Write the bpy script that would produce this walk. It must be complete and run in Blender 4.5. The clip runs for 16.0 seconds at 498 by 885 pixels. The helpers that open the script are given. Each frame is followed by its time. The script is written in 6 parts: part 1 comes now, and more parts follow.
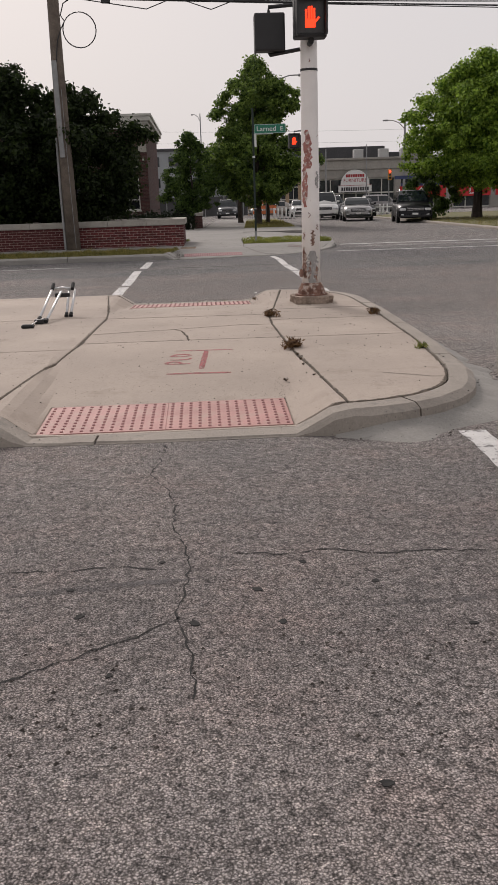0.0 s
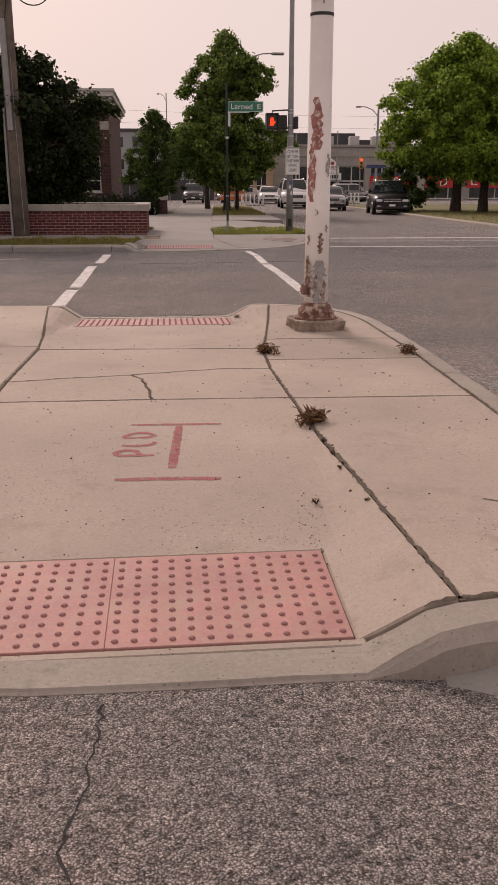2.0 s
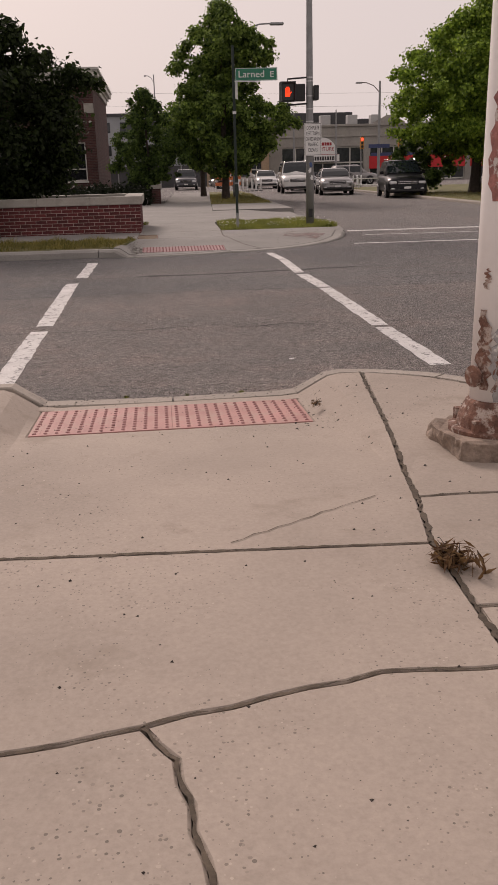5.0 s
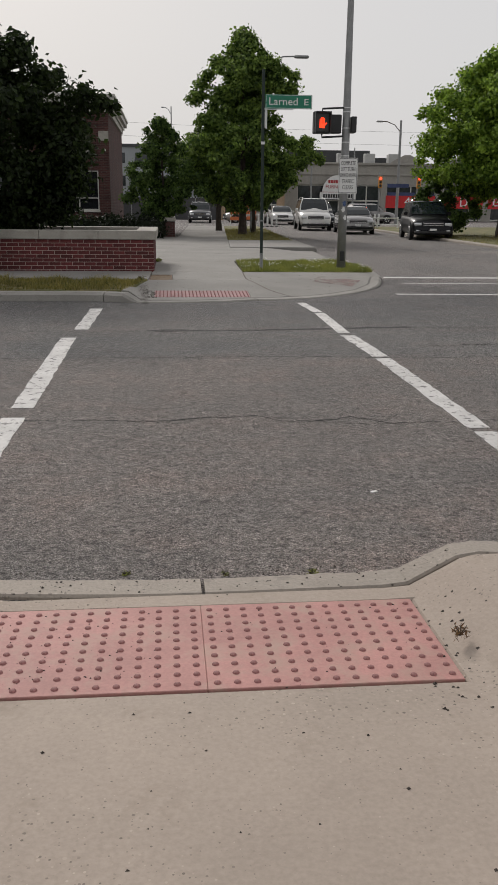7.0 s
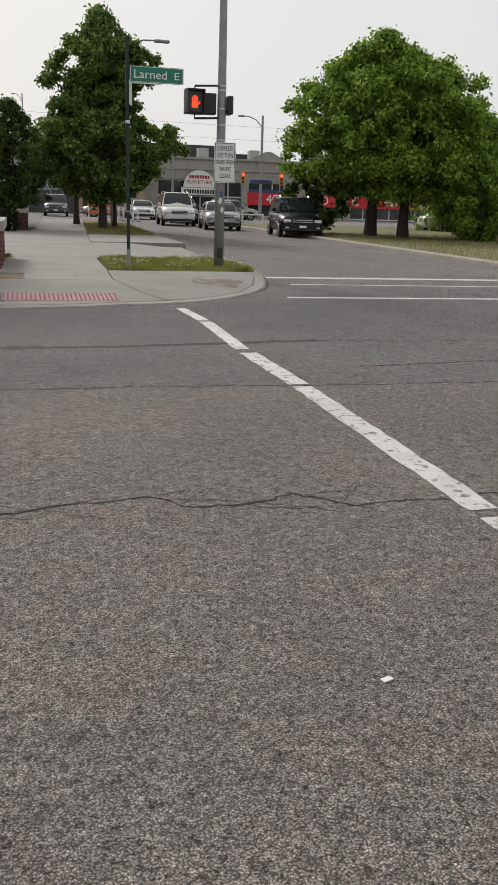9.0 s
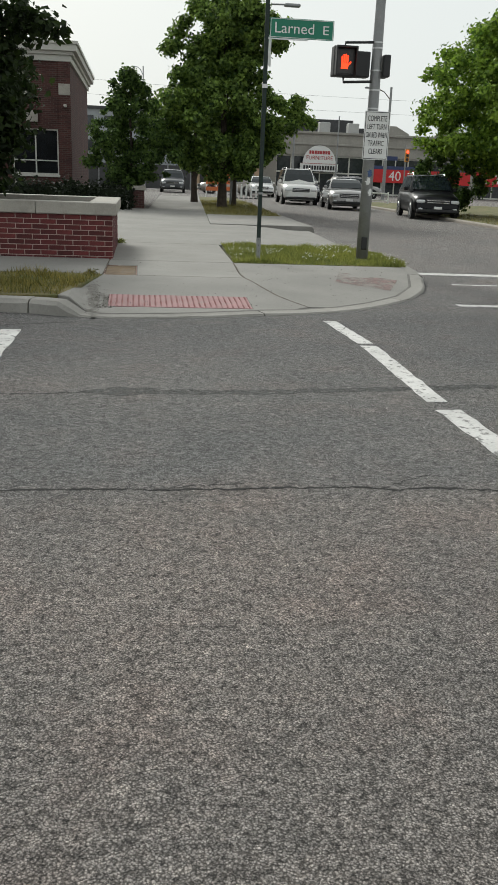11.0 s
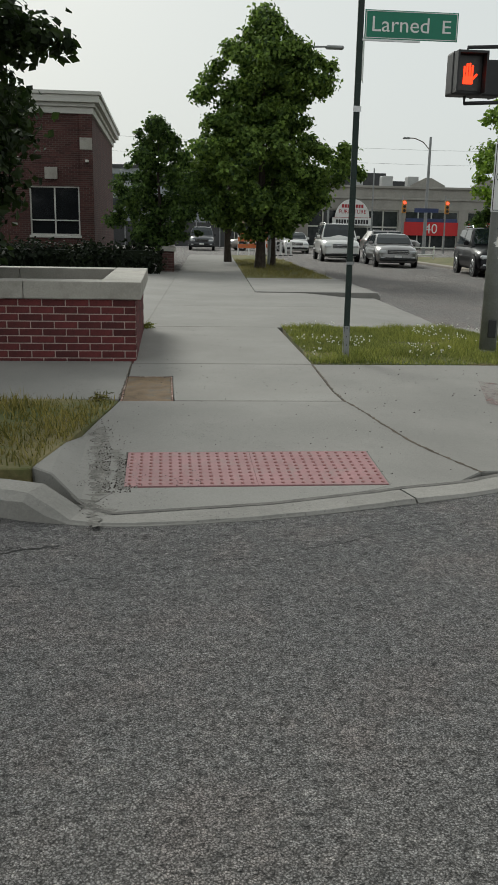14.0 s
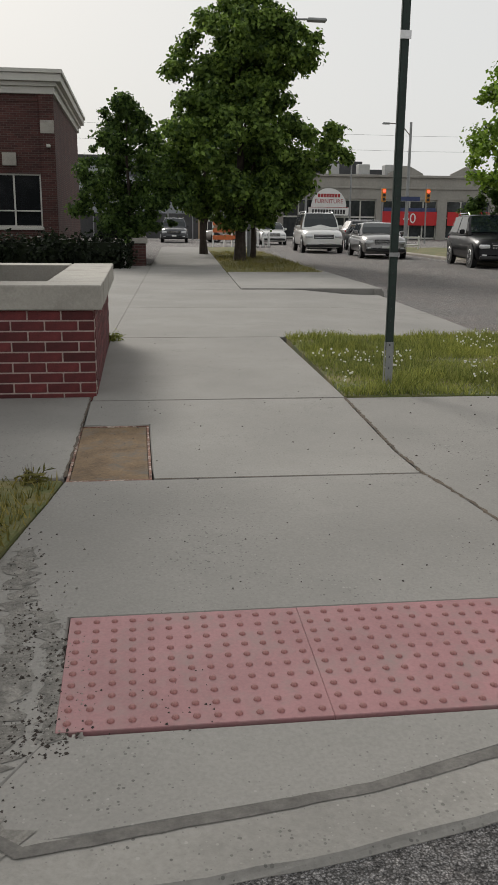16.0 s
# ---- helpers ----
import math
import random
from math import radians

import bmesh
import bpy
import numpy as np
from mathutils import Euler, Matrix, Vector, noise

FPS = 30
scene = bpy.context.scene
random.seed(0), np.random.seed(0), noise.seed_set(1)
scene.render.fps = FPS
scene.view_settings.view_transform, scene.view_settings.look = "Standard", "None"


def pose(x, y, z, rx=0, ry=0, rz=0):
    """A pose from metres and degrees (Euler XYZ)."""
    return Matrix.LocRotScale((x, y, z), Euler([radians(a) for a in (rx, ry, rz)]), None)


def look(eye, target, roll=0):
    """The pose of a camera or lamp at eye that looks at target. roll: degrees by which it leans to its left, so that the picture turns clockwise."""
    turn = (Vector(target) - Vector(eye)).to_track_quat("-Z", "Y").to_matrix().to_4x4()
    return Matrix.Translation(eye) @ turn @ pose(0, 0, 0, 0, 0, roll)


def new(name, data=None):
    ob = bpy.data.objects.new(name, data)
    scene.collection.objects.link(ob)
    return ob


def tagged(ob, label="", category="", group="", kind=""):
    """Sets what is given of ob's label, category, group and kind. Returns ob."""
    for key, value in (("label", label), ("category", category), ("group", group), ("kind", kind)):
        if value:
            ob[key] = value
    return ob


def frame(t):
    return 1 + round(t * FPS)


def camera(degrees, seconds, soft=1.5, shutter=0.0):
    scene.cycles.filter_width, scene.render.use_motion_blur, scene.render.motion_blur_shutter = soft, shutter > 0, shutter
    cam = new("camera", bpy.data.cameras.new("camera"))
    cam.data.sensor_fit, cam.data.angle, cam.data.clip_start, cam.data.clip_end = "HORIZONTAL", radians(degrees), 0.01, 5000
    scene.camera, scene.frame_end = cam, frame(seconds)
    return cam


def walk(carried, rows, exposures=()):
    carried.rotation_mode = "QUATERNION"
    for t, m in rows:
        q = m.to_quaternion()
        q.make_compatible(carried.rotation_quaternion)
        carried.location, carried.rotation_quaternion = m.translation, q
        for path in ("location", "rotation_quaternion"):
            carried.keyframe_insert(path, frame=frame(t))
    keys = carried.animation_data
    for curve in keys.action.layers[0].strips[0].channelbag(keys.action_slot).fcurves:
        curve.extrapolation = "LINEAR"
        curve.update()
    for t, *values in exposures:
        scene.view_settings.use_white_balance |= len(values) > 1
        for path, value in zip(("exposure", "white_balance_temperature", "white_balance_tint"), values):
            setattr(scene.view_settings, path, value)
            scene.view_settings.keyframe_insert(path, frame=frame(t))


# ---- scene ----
cam = camera(32.6, 16.0, soft=1.2)
PATH = [
    (0, (0.685, -0.699, 1.327), (0.771, 1.225, 0.786), -1.9),
    (0.5, (0.678, -0.118, 1.375), (0.796, 1.8, 0.82), -2.4),
    (1, (0.641, 0.636, 1.376), (0.752, 2.542, 0.781), -1.4),
    (1.5, (0.656, 1.306, 1.392), (0.876, 3.203, 0.798), -0.5),
    (2, (0.631, 1.955, 1.382), (0.81, 3.862, 0.808), -0.0),
    (2.5, (0.647, 2.65, 1.38), (0.828, 4.553, 0.795), -0.8),
    (3, (0.604, 3.332, 1.358), (0.745, 5.238, 0.77), -1.0),
    (3.5, (0.559, 4.026, 1.35), (0.73, 5.924, 0.742), -1.1),
    (3.7, (0.529, 4.282, 1.331), (0.679, 6.179, 0.715), -1.4),
    (5.8, (0.46, 6.992, 1.444), (0.674, 8.893, 0.859), -1.3),
    (6, (0.46, 7.232, 1.408), (0.669, 9.136, 0.834), -0.7),
    (6.5, (0.425, 7.805, 1.419), (0.659, 9.717, 0.883), 0.8),
    (7, (0.385, 8.276, 1.452), (0.568, 10.194, 0.916), 0.6),
    (7.5, (0.345, 8.734, 1.467), (0.473, 10.66, 0.945), 1.0),
    (8, (0.372, 9.271, 1.437), (0.573, 11.194, 0.925), 0.5),
    (8.5, (0.402, 9.838, 1.377), (0.679, 11.761, 0.904), 0.5),
    (9, (0.467, 10.423, 1.33), (0.963, 12.285, 0.793), 1.8),
    (9.5, (0.496, 11.001, 1.327), (0.785, 12.907, 0.794), -0.5),
    (9.7, (0.509, 11.21, 1.329), (0.789, 13.115, 0.789), 1.1),
    (11.8, (0.444, 14.24, 1.424), (0.698, 16.129, 0.817), 2.4),
    (12, (0.436, 14.561, 1.43), (0.685, 16.449, 0.821), 2.3),
    (12.5, (0.451, 15.221, 1.448), (0.725, 17.104, 0.833), 1.8),
    (13, (0.413, 15.951, 1.452), (0.652, 17.844, 0.85), 1.7),
    (13.5, (0.453, 16.581, 1.466), (0.705, 18.469, 0.858), 0.6),
    (14, (0.4, 17.347, 1.46), (0.594, 19.279, 0.978), 1.1),
    (14.5, (0.424, 18.03, 1.456), (0.64, 19.964, 0.994), -0.0),
    (15, (0.416, 18.727, 1.42), (0.623, 20.666, 0.976), -0.1),
    (15.5, (0.428, 19.329, 1.388), (0.745, 21.247, 0.916), 0.4),
    (16, (0.406, 19.962, 1.369), (0.659, 21.882, 0.871), 0.6),
]
walk(cam, [(t, look(eye, target, roll)) for t, eye, target, roll in PATH],
     [(0, 0.05, 6600, 17), (1.0, 0.09, 7000, 25), (2.0, 0.06, 7500, 31), (3.0, 0.03, 7500, 28), (3.7, 0.03, 7150, 25), (6.0, -0.02, 7200, 27), (6.5, -0.02, 6550, 15), (7, 0.03, 6450, 12), (7.5, 0.03, 6400, 10), (8.5, 0.1, 6450, 10), (9, 0.27, 6450, 10), (9.7, 0.27, 6450, 9), (11.8, 0.43, 6200, 2), (12.5, 0.43, 6200, 2), (13.0, 0.37, 6200, 2), (13.5, 0.46, 6200, 2), (14, 0.14, 6250, 3), (14.5, 0.12, 6350, 4), (15, 0.11, 6400, 6), (15.5, 0.33, 6400, 7), (16, 0.2, 6450, 9)])

# ---- light ----
world = bpy.data.worlds.new("hazy_sky")
scene.world = world
world.use_nodes = True
wn, wl = world.node_tree.nodes, world.node_tree.links
sky = wn.new("ShaderNodeTexSky")
sky.sky_type, sky.sun_disc = "NISHITA", False
sky.sun_elevation, sky.sun_rotation = radians(33), radians(-18)
sky.air_density, sky.dust_density, sky.ozone_density = 1.0, 6.0, 1.0
haze = wn.new("ShaderNodeMix")
haze.data_type = "RGBA"
haze.inputs[0].default_value = 0.93
haze.inputs[7].default_value = (6.5, 6.5, 6.42, 1)
wl.new(sky.outputs[0], haze.inputs[6])
wl.new(haze.outputs[2], wn["Background"].inputs[0])
wn["Background"].inputs[1].default_value = 0.1
sun_data = bpy.data.lights.new("sun", "SUN")
sun_data.energy, sun_data.angle, sun_data.color = 2.1, radians(16), (1.0, 0.95, 0.88)
sun = new("sun", sun_data)
sun.matrix_world = look((-20, 60, 41), (0, 0, 0))

# ---- materials ----
def shader(name):
    m = bpy.data.materials.new(name)
    m.use_nodes = True
    return m, m.node_tree.nodes, m.node_tree.links, m.node_tree.nodes["Principled BSDF"]


def noise_node(n, l, coord, scale, detail=4.0, rough=0.6):
    t = n.new("ShaderNodeTexNoise")
    t.inputs["Scale"].default_value, t.inputs["Detail"].default_value, t.inputs["Roughness"].default_value = scale, detail, rough
    l.new(coord, t.inputs["Vector"])
    return t.outputs["Fac"]


def ramp_node(n, l, fac, stops):
    r = n.new("ShaderNodeValToRGB")
    while len(r.color_ramp.elements) < len(stops):
        r.color_ramp.elements.new(0.5)
    for e, (p, c) in zip(r.color_ramp.elements, stops):
        e.position, e.color = p, (*c, 1)
    l.new(fac, r.inputs[0])
    return r.outputs[0]


def mix_node(n, l, a, b, fac, blend="MIX"):
    x = n.new("ShaderNodeMix")
    x.data_type, x.blend_type = "RGBA", blend
    for sock, v in ((x.inputs[0], fac), (x.inputs[6], a), (x.inputs[7], b)):
        if isinstance(v, (int, float)):
            sock.default_value = v
        elif isinstance(v, tuple):
            sock.default_value = (*v, 1)
        else:
            l.new(v, sock)
    return x.outputs[2]


def tone(c, k):
    return tuple(min(1.0, v * k) for v in c)


def surface(name, base, rough=0.8, metal=0.0, vary=0.25, scale=1.5, fine=45.0, bump=0.25, rand=0.0, stain=None, stain_at=(0.6, 0.75), stain_scale=2.0, depth=0.01, coat=0.0, pits=0.0):
    """A plain surface with variation at two scales, fine relief and, if given, stains."""
    m, n, l, b = shader(name)
    co = n.new("ShaderNodeTexCoord").outputs["Object"]
    big, small = noise_node(n, l, co, scale, 5), noise_node(n, l, co, fine, 3)
    c1 = ramp_node(n, l, big, [(0.3, tone(base, 1 - vary)), (0.7, tone(base, 1 + vary))])
    c2 = ramp_node(n, l, small, [(0.3, tone((0.5, 0.5, 0.5), 1 - vary)), (0.7, tone((0.5, 0.5, 0.5), 1 + vary))])
    c = mix_node(n, l, c1, c2, 0.6, "OVERLAY")
    if stain:
        s = ramp_node(n, l, noise_node(n, l, co, stain_scale, 6, 0.7), [(stain_at[0], (0, 0, 0)), (stain_at[1], (1, 1, 1))])
        c = mix_node(n, l, c, stain, s)
    if pits:
        v = n.new("ShaderNodeTexVoronoi")
        v.inputs["Scale"].default_value = pits
        l.new(co, v.inputs["Vector"])
        worn = ramp_node(n, l, noise_node(n, l, co, 1.1, 5, 0.7), [(0.4, (0.0, 0.0, 0.0)), (0.66, (0.3, 0.3, 0.3))])
        cut = n.new("ShaderNodeMath")
        cut.operation = "LESS_THAN"
        l.new(v.outputs["Distance"], cut.inputs[0])
        add = n.new("ShaderNodeMath")
        add.operation = "ADD"
        add.inputs[1].default_value = 0.07
        l.new(worn, add.inputs[0])
        sep = n.new("ShaderNodeSeparateColor")
        l.new(v.outputs["Color"], sep.inputs[0])
        uneven = n.new("ShaderNodeMath")
        uneven.operation = "MULTIPLY"
        power = n.new("ShaderNodeMath")
        power.operation = "POWER"
        power.inputs[1].default_value = 2.2
        l.new(sep.outputs[1], power.inputs[0])
        l.new(add.outputs[0], uneven.inputs[0])
        l.new(power.outputs[0], uneven.inputs[1])
        gain = n.new("ShaderNodeMath")
        gain.operation = "MULTIPLY"
        gain.inputs[1].default_value = 1.7
        l.new(uneven.outputs[0], gain.inputs[0])
        l.new(gain.outputs[0], cut.inputs[1])
        spot = ramp_node(n, l, sep.outputs[0], [(0.0, tone(base, 0.45)), (0.5, tone(base, 0.75)), (1.0, tone(base, 1.3))])
        c = mix_node(n, l, c, spot, cut.outputs[0])
    if rand:
        info = n.new("ShaderNodeObjectInfo").outputs["Random"]
        k = ramp_node(n, l, info, [(0.0, (1 - rand,) * 3), (1.0, (1 + rand,) * 3)])
        c = mix_node(n, l, c, k, 1.0, "MULTIPLY")
    l.new(c, b.inputs["Base Color"])
    b.inputs["Roughness"].default_value, b.inputs["Metallic"].default_value = rough, metal
    b.inputs["Coat Weight"].default_value = coat
    if bump:
        bp = n.new("ShaderNodeBump")
        bp.inputs["Strength"].default_value, bp.inputs["Distance"].default_value = bump, depth
        l.new(small, bp.inputs["Height"])
        l.new(bp.outputs[0], b.inputs["Normal"])
    return m


def film(name, base, cover, scale, rough=0.9):
    """A thin film of paint or dust that lets the ground show where it is worn."""
    m = surface(name, base, rough, vary=0.15, scale=8, fine=90, bump=0.15)
    n, l = m.node_tree.nodes, m.node_tree.links
    co = n.new("ShaderNodeTexCoord").outputs["Object"]
    k = ramp_node(n, l, noise_node(n, l, co, scale, 7, 0.75), [(cover - 0.1, (1, 1, 1)), (cover + 0.14, (0.1, 0.1, 0.1))])
    l.new(k, n["Principled BSDF"].inputs["Alpha"])
    return m


def asphalt_material(name, dark, light):
    """Worn asphalt: stone chips of two sizes in dark binder, with patches, drips and dust."""
    m, n, l, b = shader(name)
    co = n.new("ShaderNodeTexCoord").outputs["Object"]
    jit = n.new("ShaderNodeTexNoise")
    jit.inputs["Scale"].default_value, jit.inputs["Detail"].default_value = 70.0, 3.0
    l.new(co, jit.inputs["Vector"])
    warp = n.new("ShaderNodeVectorMath")
    warp.operation = "MULTIPLY_ADD"
    warp.inputs[1].default_value = (0.009, 0.009, 0.009)
    l.new(jit.outputs["Color"], warp.inputs[0])
    l.new(co, warp.inputs[2])
    cells, fac = [], []
    for size in (150.0, 330.0):
        v = n.new("ShaderNodeTexVoronoi")
        v.inputs["Scale"].default_value = size
        l.new(warp.outputs[0], v.inputs["Vector"])
        sep = n.new("ShaderNodeSeparateColor")
        l.new(v.outputs["Color"], sep.inputs[0])
        cells.append(v.outputs["Distance"])
        fac.append(ramp_node(n, l, sep.outputs[0], [(0.0, tone(dark, 0.4)), (0.4, dark), (0.65, light), (0.9, tone(light, 1.08)), (0.97, tone(light, 1.15)), (1.0, tone(light, 1.6))]))
    c = mix_node(n, l, fac[0], fac[1], 0.55)
    edge = ramp_node(n, l, cells[0], [(0.3, (1.2, 1.2, 1.2)), (0.68, (0.34, 0.33, 0.32))])
    c = mix_node(n, l, c, edge, 1.0, "MULTIPLY")
    hole = ramp_node(n, l, noise_node(n, l, co, 38.0, 5, 0.75), [(0.36, (0.26, 0.25, 0.25)), (0.46, (1.02, 1.02, 1.02)), (0.7, (1.25, 1.25, 1.25))])
    c = mix_node(n, l, c, hole, 1.0, "MULTIPLY")
    ravel = ramp_node(n, l, noise_node(n, l, co, 15.0, 8, 0.82), [(0.3, (0.45, 0.44, 0.43)), (0.5, (1.0, 1.0, 1.0)), (0.7, (1.5, 1.48, 1.46))])
    c = mix_node(n, l, c, ravel, 1.0, "MULTIPLY")
    chip = n.new("ShaderNodeTexVoronoi")
    chip.inputs["Scale"].default_value = 46.0
    l.new(warp.outputs[0], chip.inputs["Vector"])
    chipsep = n.new("ShaderNodeSeparateColor")
    l.new(chip.outputs["Color"], chipsep.inputs[0])
    c = mix_node(n, l, c, ramp_node(n, l, chipsep.outputs[0], [(0.0, (0.72, 0.72, 0.72)), (0.25, (1.0, 1.0, 1.0)), (0.8, (1.02, 1.02, 1.02)), (1.0, (1.3, 1.29, 1.27))]), 1.0, "MULTIPLY")
    hue = ramp_node(n, l, noise_node(n, l, co, 1.7, 5, 0.7), [(0.35, (1.06, 1.08, 1.09)), (0.5, (1.1, 1.1, 1.1)), (0.65, (1.18, 1.11, 1.09))])
    c = mix_node(n, l, c, hue, 1.0, "MULTIPLY")
    patch = ramp_node(n, l, noise_node(n, l, co, 0.5, 6, 0.65), [(0.34, (0.88, 0.89, 0.9)), (0.5, (1.05, 1.04, 1.035)), (0.68, (1.24, 1.19, 1.16))])
    c = mix_node(n, l, c, patch, 1.0, "MULTIPLY")
    # the grey changes along y, section by section
    sep = n.new("ShaderNodeSeparateXYZ")
    l.new(co, sep.inputs[0])
    along = n.new("ShaderNodeMapRange")
    along.inputs["From Min"].default_value, along.inputs["From Max"].default_value = 0.0, 40.0
    l.new(sep.outputs[1], along.inputs["Value"])
    laid = ramp_node(n, l, along.outputs[0], [(0.0, (1.05, 1.0, 1.0)), (0.03, (1.0, 0.955, 0.955)), (0.042, (0.76, 0.72, 0.725)), (0.06, (0.76, 0.725, 0.725)), (0.09, (0.86, 0.83, 0.82)), (0.13, (1.0, 0.97, 0.95)), (0.2, (1.0, 0.985, 0.97)), (0.25, (0.77, 0.745, 0.73)), (0.41, (0.75, 0.73, 0.715)), (0.42, (0.59, 0.62, 0.64)), (0.47, (0.59, 0.61, 0.62)), (0.5, (0.51, 0.53, 0.555)), (0.55, (0.51, 0.53, 0.555)), (0.68, (0.72, 0.72, 0.72))])
    c = mix_node(n, l, c, laid, 1.0, "MULTIPLY")
    drip = ramp_node(n, l, noise_node(n, l, co, 8.0, 3, 0.5), [(0.7, (1, 1, 1)), (0.76, (0.5, 0.48, 0.47))])
    c = mix_node(n, l, c, drip, 1.0, "MULTIPLY")
    l.new(c, b.inputs["Base Color"])
    b.inputs["Roughness"].default_value = 0.9
    bp = n.new("ShaderNodeBump")
    bp.inputs["Strength"].default_value, bp.inputs["Distance"].default_value, bp.invert = 0.9, 0.008, True
    l.new(cells[0], bp.inputs["Height"])
    b2 = n.new("ShaderNodeBump")
    b2.inputs["Strength"].default_value, b2.inputs["Distance"].default_value = 0.6, 0.01
    l.new(hole, b2.inputs["Height"])
    l.new(bp.outputs[0], b2.inputs["Normal"])
    l.new(b2.outputs[0], b.inputs["Normal"])
    return m


def leaf_material(name, dark, light, shine=0.55):
    m, n, l, b = shader(name)
    isl = n.new("ShaderNodeNewGeometry").outputs["Random Per Island"]
    co = n.new("ShaderNodeTexCoord").outputs["Object"]
    c = ramp_node(n, l, isl, [(0.0, dark), (1.0, light)])
    k = ramp_node(n, l, noise_node(n, l, co, 0.9, 3), [(0.35, (0.75, 0.8, 0.75)), (0.7, (1.2, 1.2, 0.95))])
    c = mix_node(n, l, c, k, 1.0, "MULTIPLY")
    l.new(c, b.inputs["Base Color"])
    b.inputs["Roughness"].default_value, b.inputs["Specular IOR Level"].default_value = shine, 0.22
    tr = n.new("ShaderNodeBsdfTranslucent")
    l.new(c, tr.inputs["Color"])
    add = n.new("ShaderNodeMixShader")
    add.inputs[0].default_value = 0.4
    l.new(b.outputs[0], add.inputs[1])
    l.new(tr.outputs[0], add.inputs[2])
    l.new(add.outputs[0], n["Material Output"].inputs["Surface"])
    return m


def glow_material(name, colour, strength):
    m, n, l, b = shader(name)
    b.inputs["Base Color"].default_value = (*tone(colour, 0.4), 1)
    b.inputs["Emission Color"].default_value = (*colour, 1)
    b.inputs["Emission Strength"].default_value = strength
    return m


ASPHALT = asphalt_material("asphalt", (0.19, 0.178, 0.17), (0.36, 0.338, 0.325))
CONCRETE = surface("beige_concrete", (0.342, 0.286, 0.24), 0.9, vary=0.14, scale=0.9, fine=70, bump=0.3, rand=0.05, stain=(0.24, 0.195, 0.155), stain_at=(0.56, 0.8), stain_scale=3.0, depth=0.005, pits=88)
WALKWAY = surface("grey_concrete", (0.222, 0.212, 0.196), 0.9, vary=0.14, scale=0.7, fine=80, bump=0.3, rand=0.05, stain=(0.2, 0.192, 0.178), stain_at=(0.5, 0.8), stain_scale=2.2, depth=0.005, pits=84)
KERB = surface("kerb_concrete", (0.3, 0.265, 0.228), 0.9, vary=0.16, scale=2.0, fine=60, bump=0.5, rand=0.06, stain=(0.17, 0.155, 0.14), stain_at=(0.55, 0.72), stain_scale=4.0, depth=0.006, pits=70)
KERBGREY = surface("grey_kerb_concrete", (0.25, 0.238, 0.218), 0.9, vary=0.14, scale=2.0, fine=60, bump=0.5, rand=0.06, stain=(0.19, 0.18, 0.165), stain_at=(0.5, 0.72), stain_scale=4.0, depth=0.006, pits=84)
CRACK = surface("dark_crack", (0.024, 0.023, 0.022), 1.0, vary=0.4, scale=8, fine=60)
SEAM = surface("grey_seam", (0.13, 0.122, 0.112), 1.0, vary=0.3, scale=8, fine=60)
JOINT = surface("joint_dirt", (0.085, 0.066, 0.048), 1.0, vary=0.4, scale=8, fine=60)
TACTILE = surface("red_tactile_plastic", (0.385, 0.19, 0.17), 0.7, vary=0.16, scale=2.5, fine=90, bump=0.15, stain=(0.36, 0.255, 0.205), stain_at=(0.48, 0.74), stain_scale=6, depth=0.002)
TACTILEDULL = surface("dull_red_tactile_plastic", (0.285, 0.14, 0.145), 0.7, vary=0.16, scale=2.5, fine=90, bump=0.15, stain=(0.23, 0.165, 0.155), stain_at=(0.48, 0.74), stain_scale=6, depth=0.002)
# darker than the plates: wear, plus the domes' shaded sides put into the colour
DOMES = surface("worn_shaded_dome_plastic", (0.26, 0.112, 0.105), 0.7, vary=0.3, scale=20, fine=90)
PAINT = surface("road_paint", (0.52, 0.51, 0.495), 0.8, vary=0.16, scale=3, fine=60, bump=0.4, stain=(0.15, 0.145, 0.14), stain_at=(0.55, 0.6), stain_scale=13, depth=0.004)
PINK = film("spray_paint", (0.36, 0.1, 0.105), 0.5, 40)
OIL = film("oil_stain", (0.1, 0.092, 0.092), 0.45, 14)
BRICK = surface("red_brick", (0.088, 0.0165, 0.017), 0.85, vary=0.3, scale=9, fine=110, bump=0.5, rand=0.35, depth=0.004)
MORTAR = surface("mortar", (0.36, 0.29, 0.26), 0.95, vary=0.2, scale=5, fine=90)


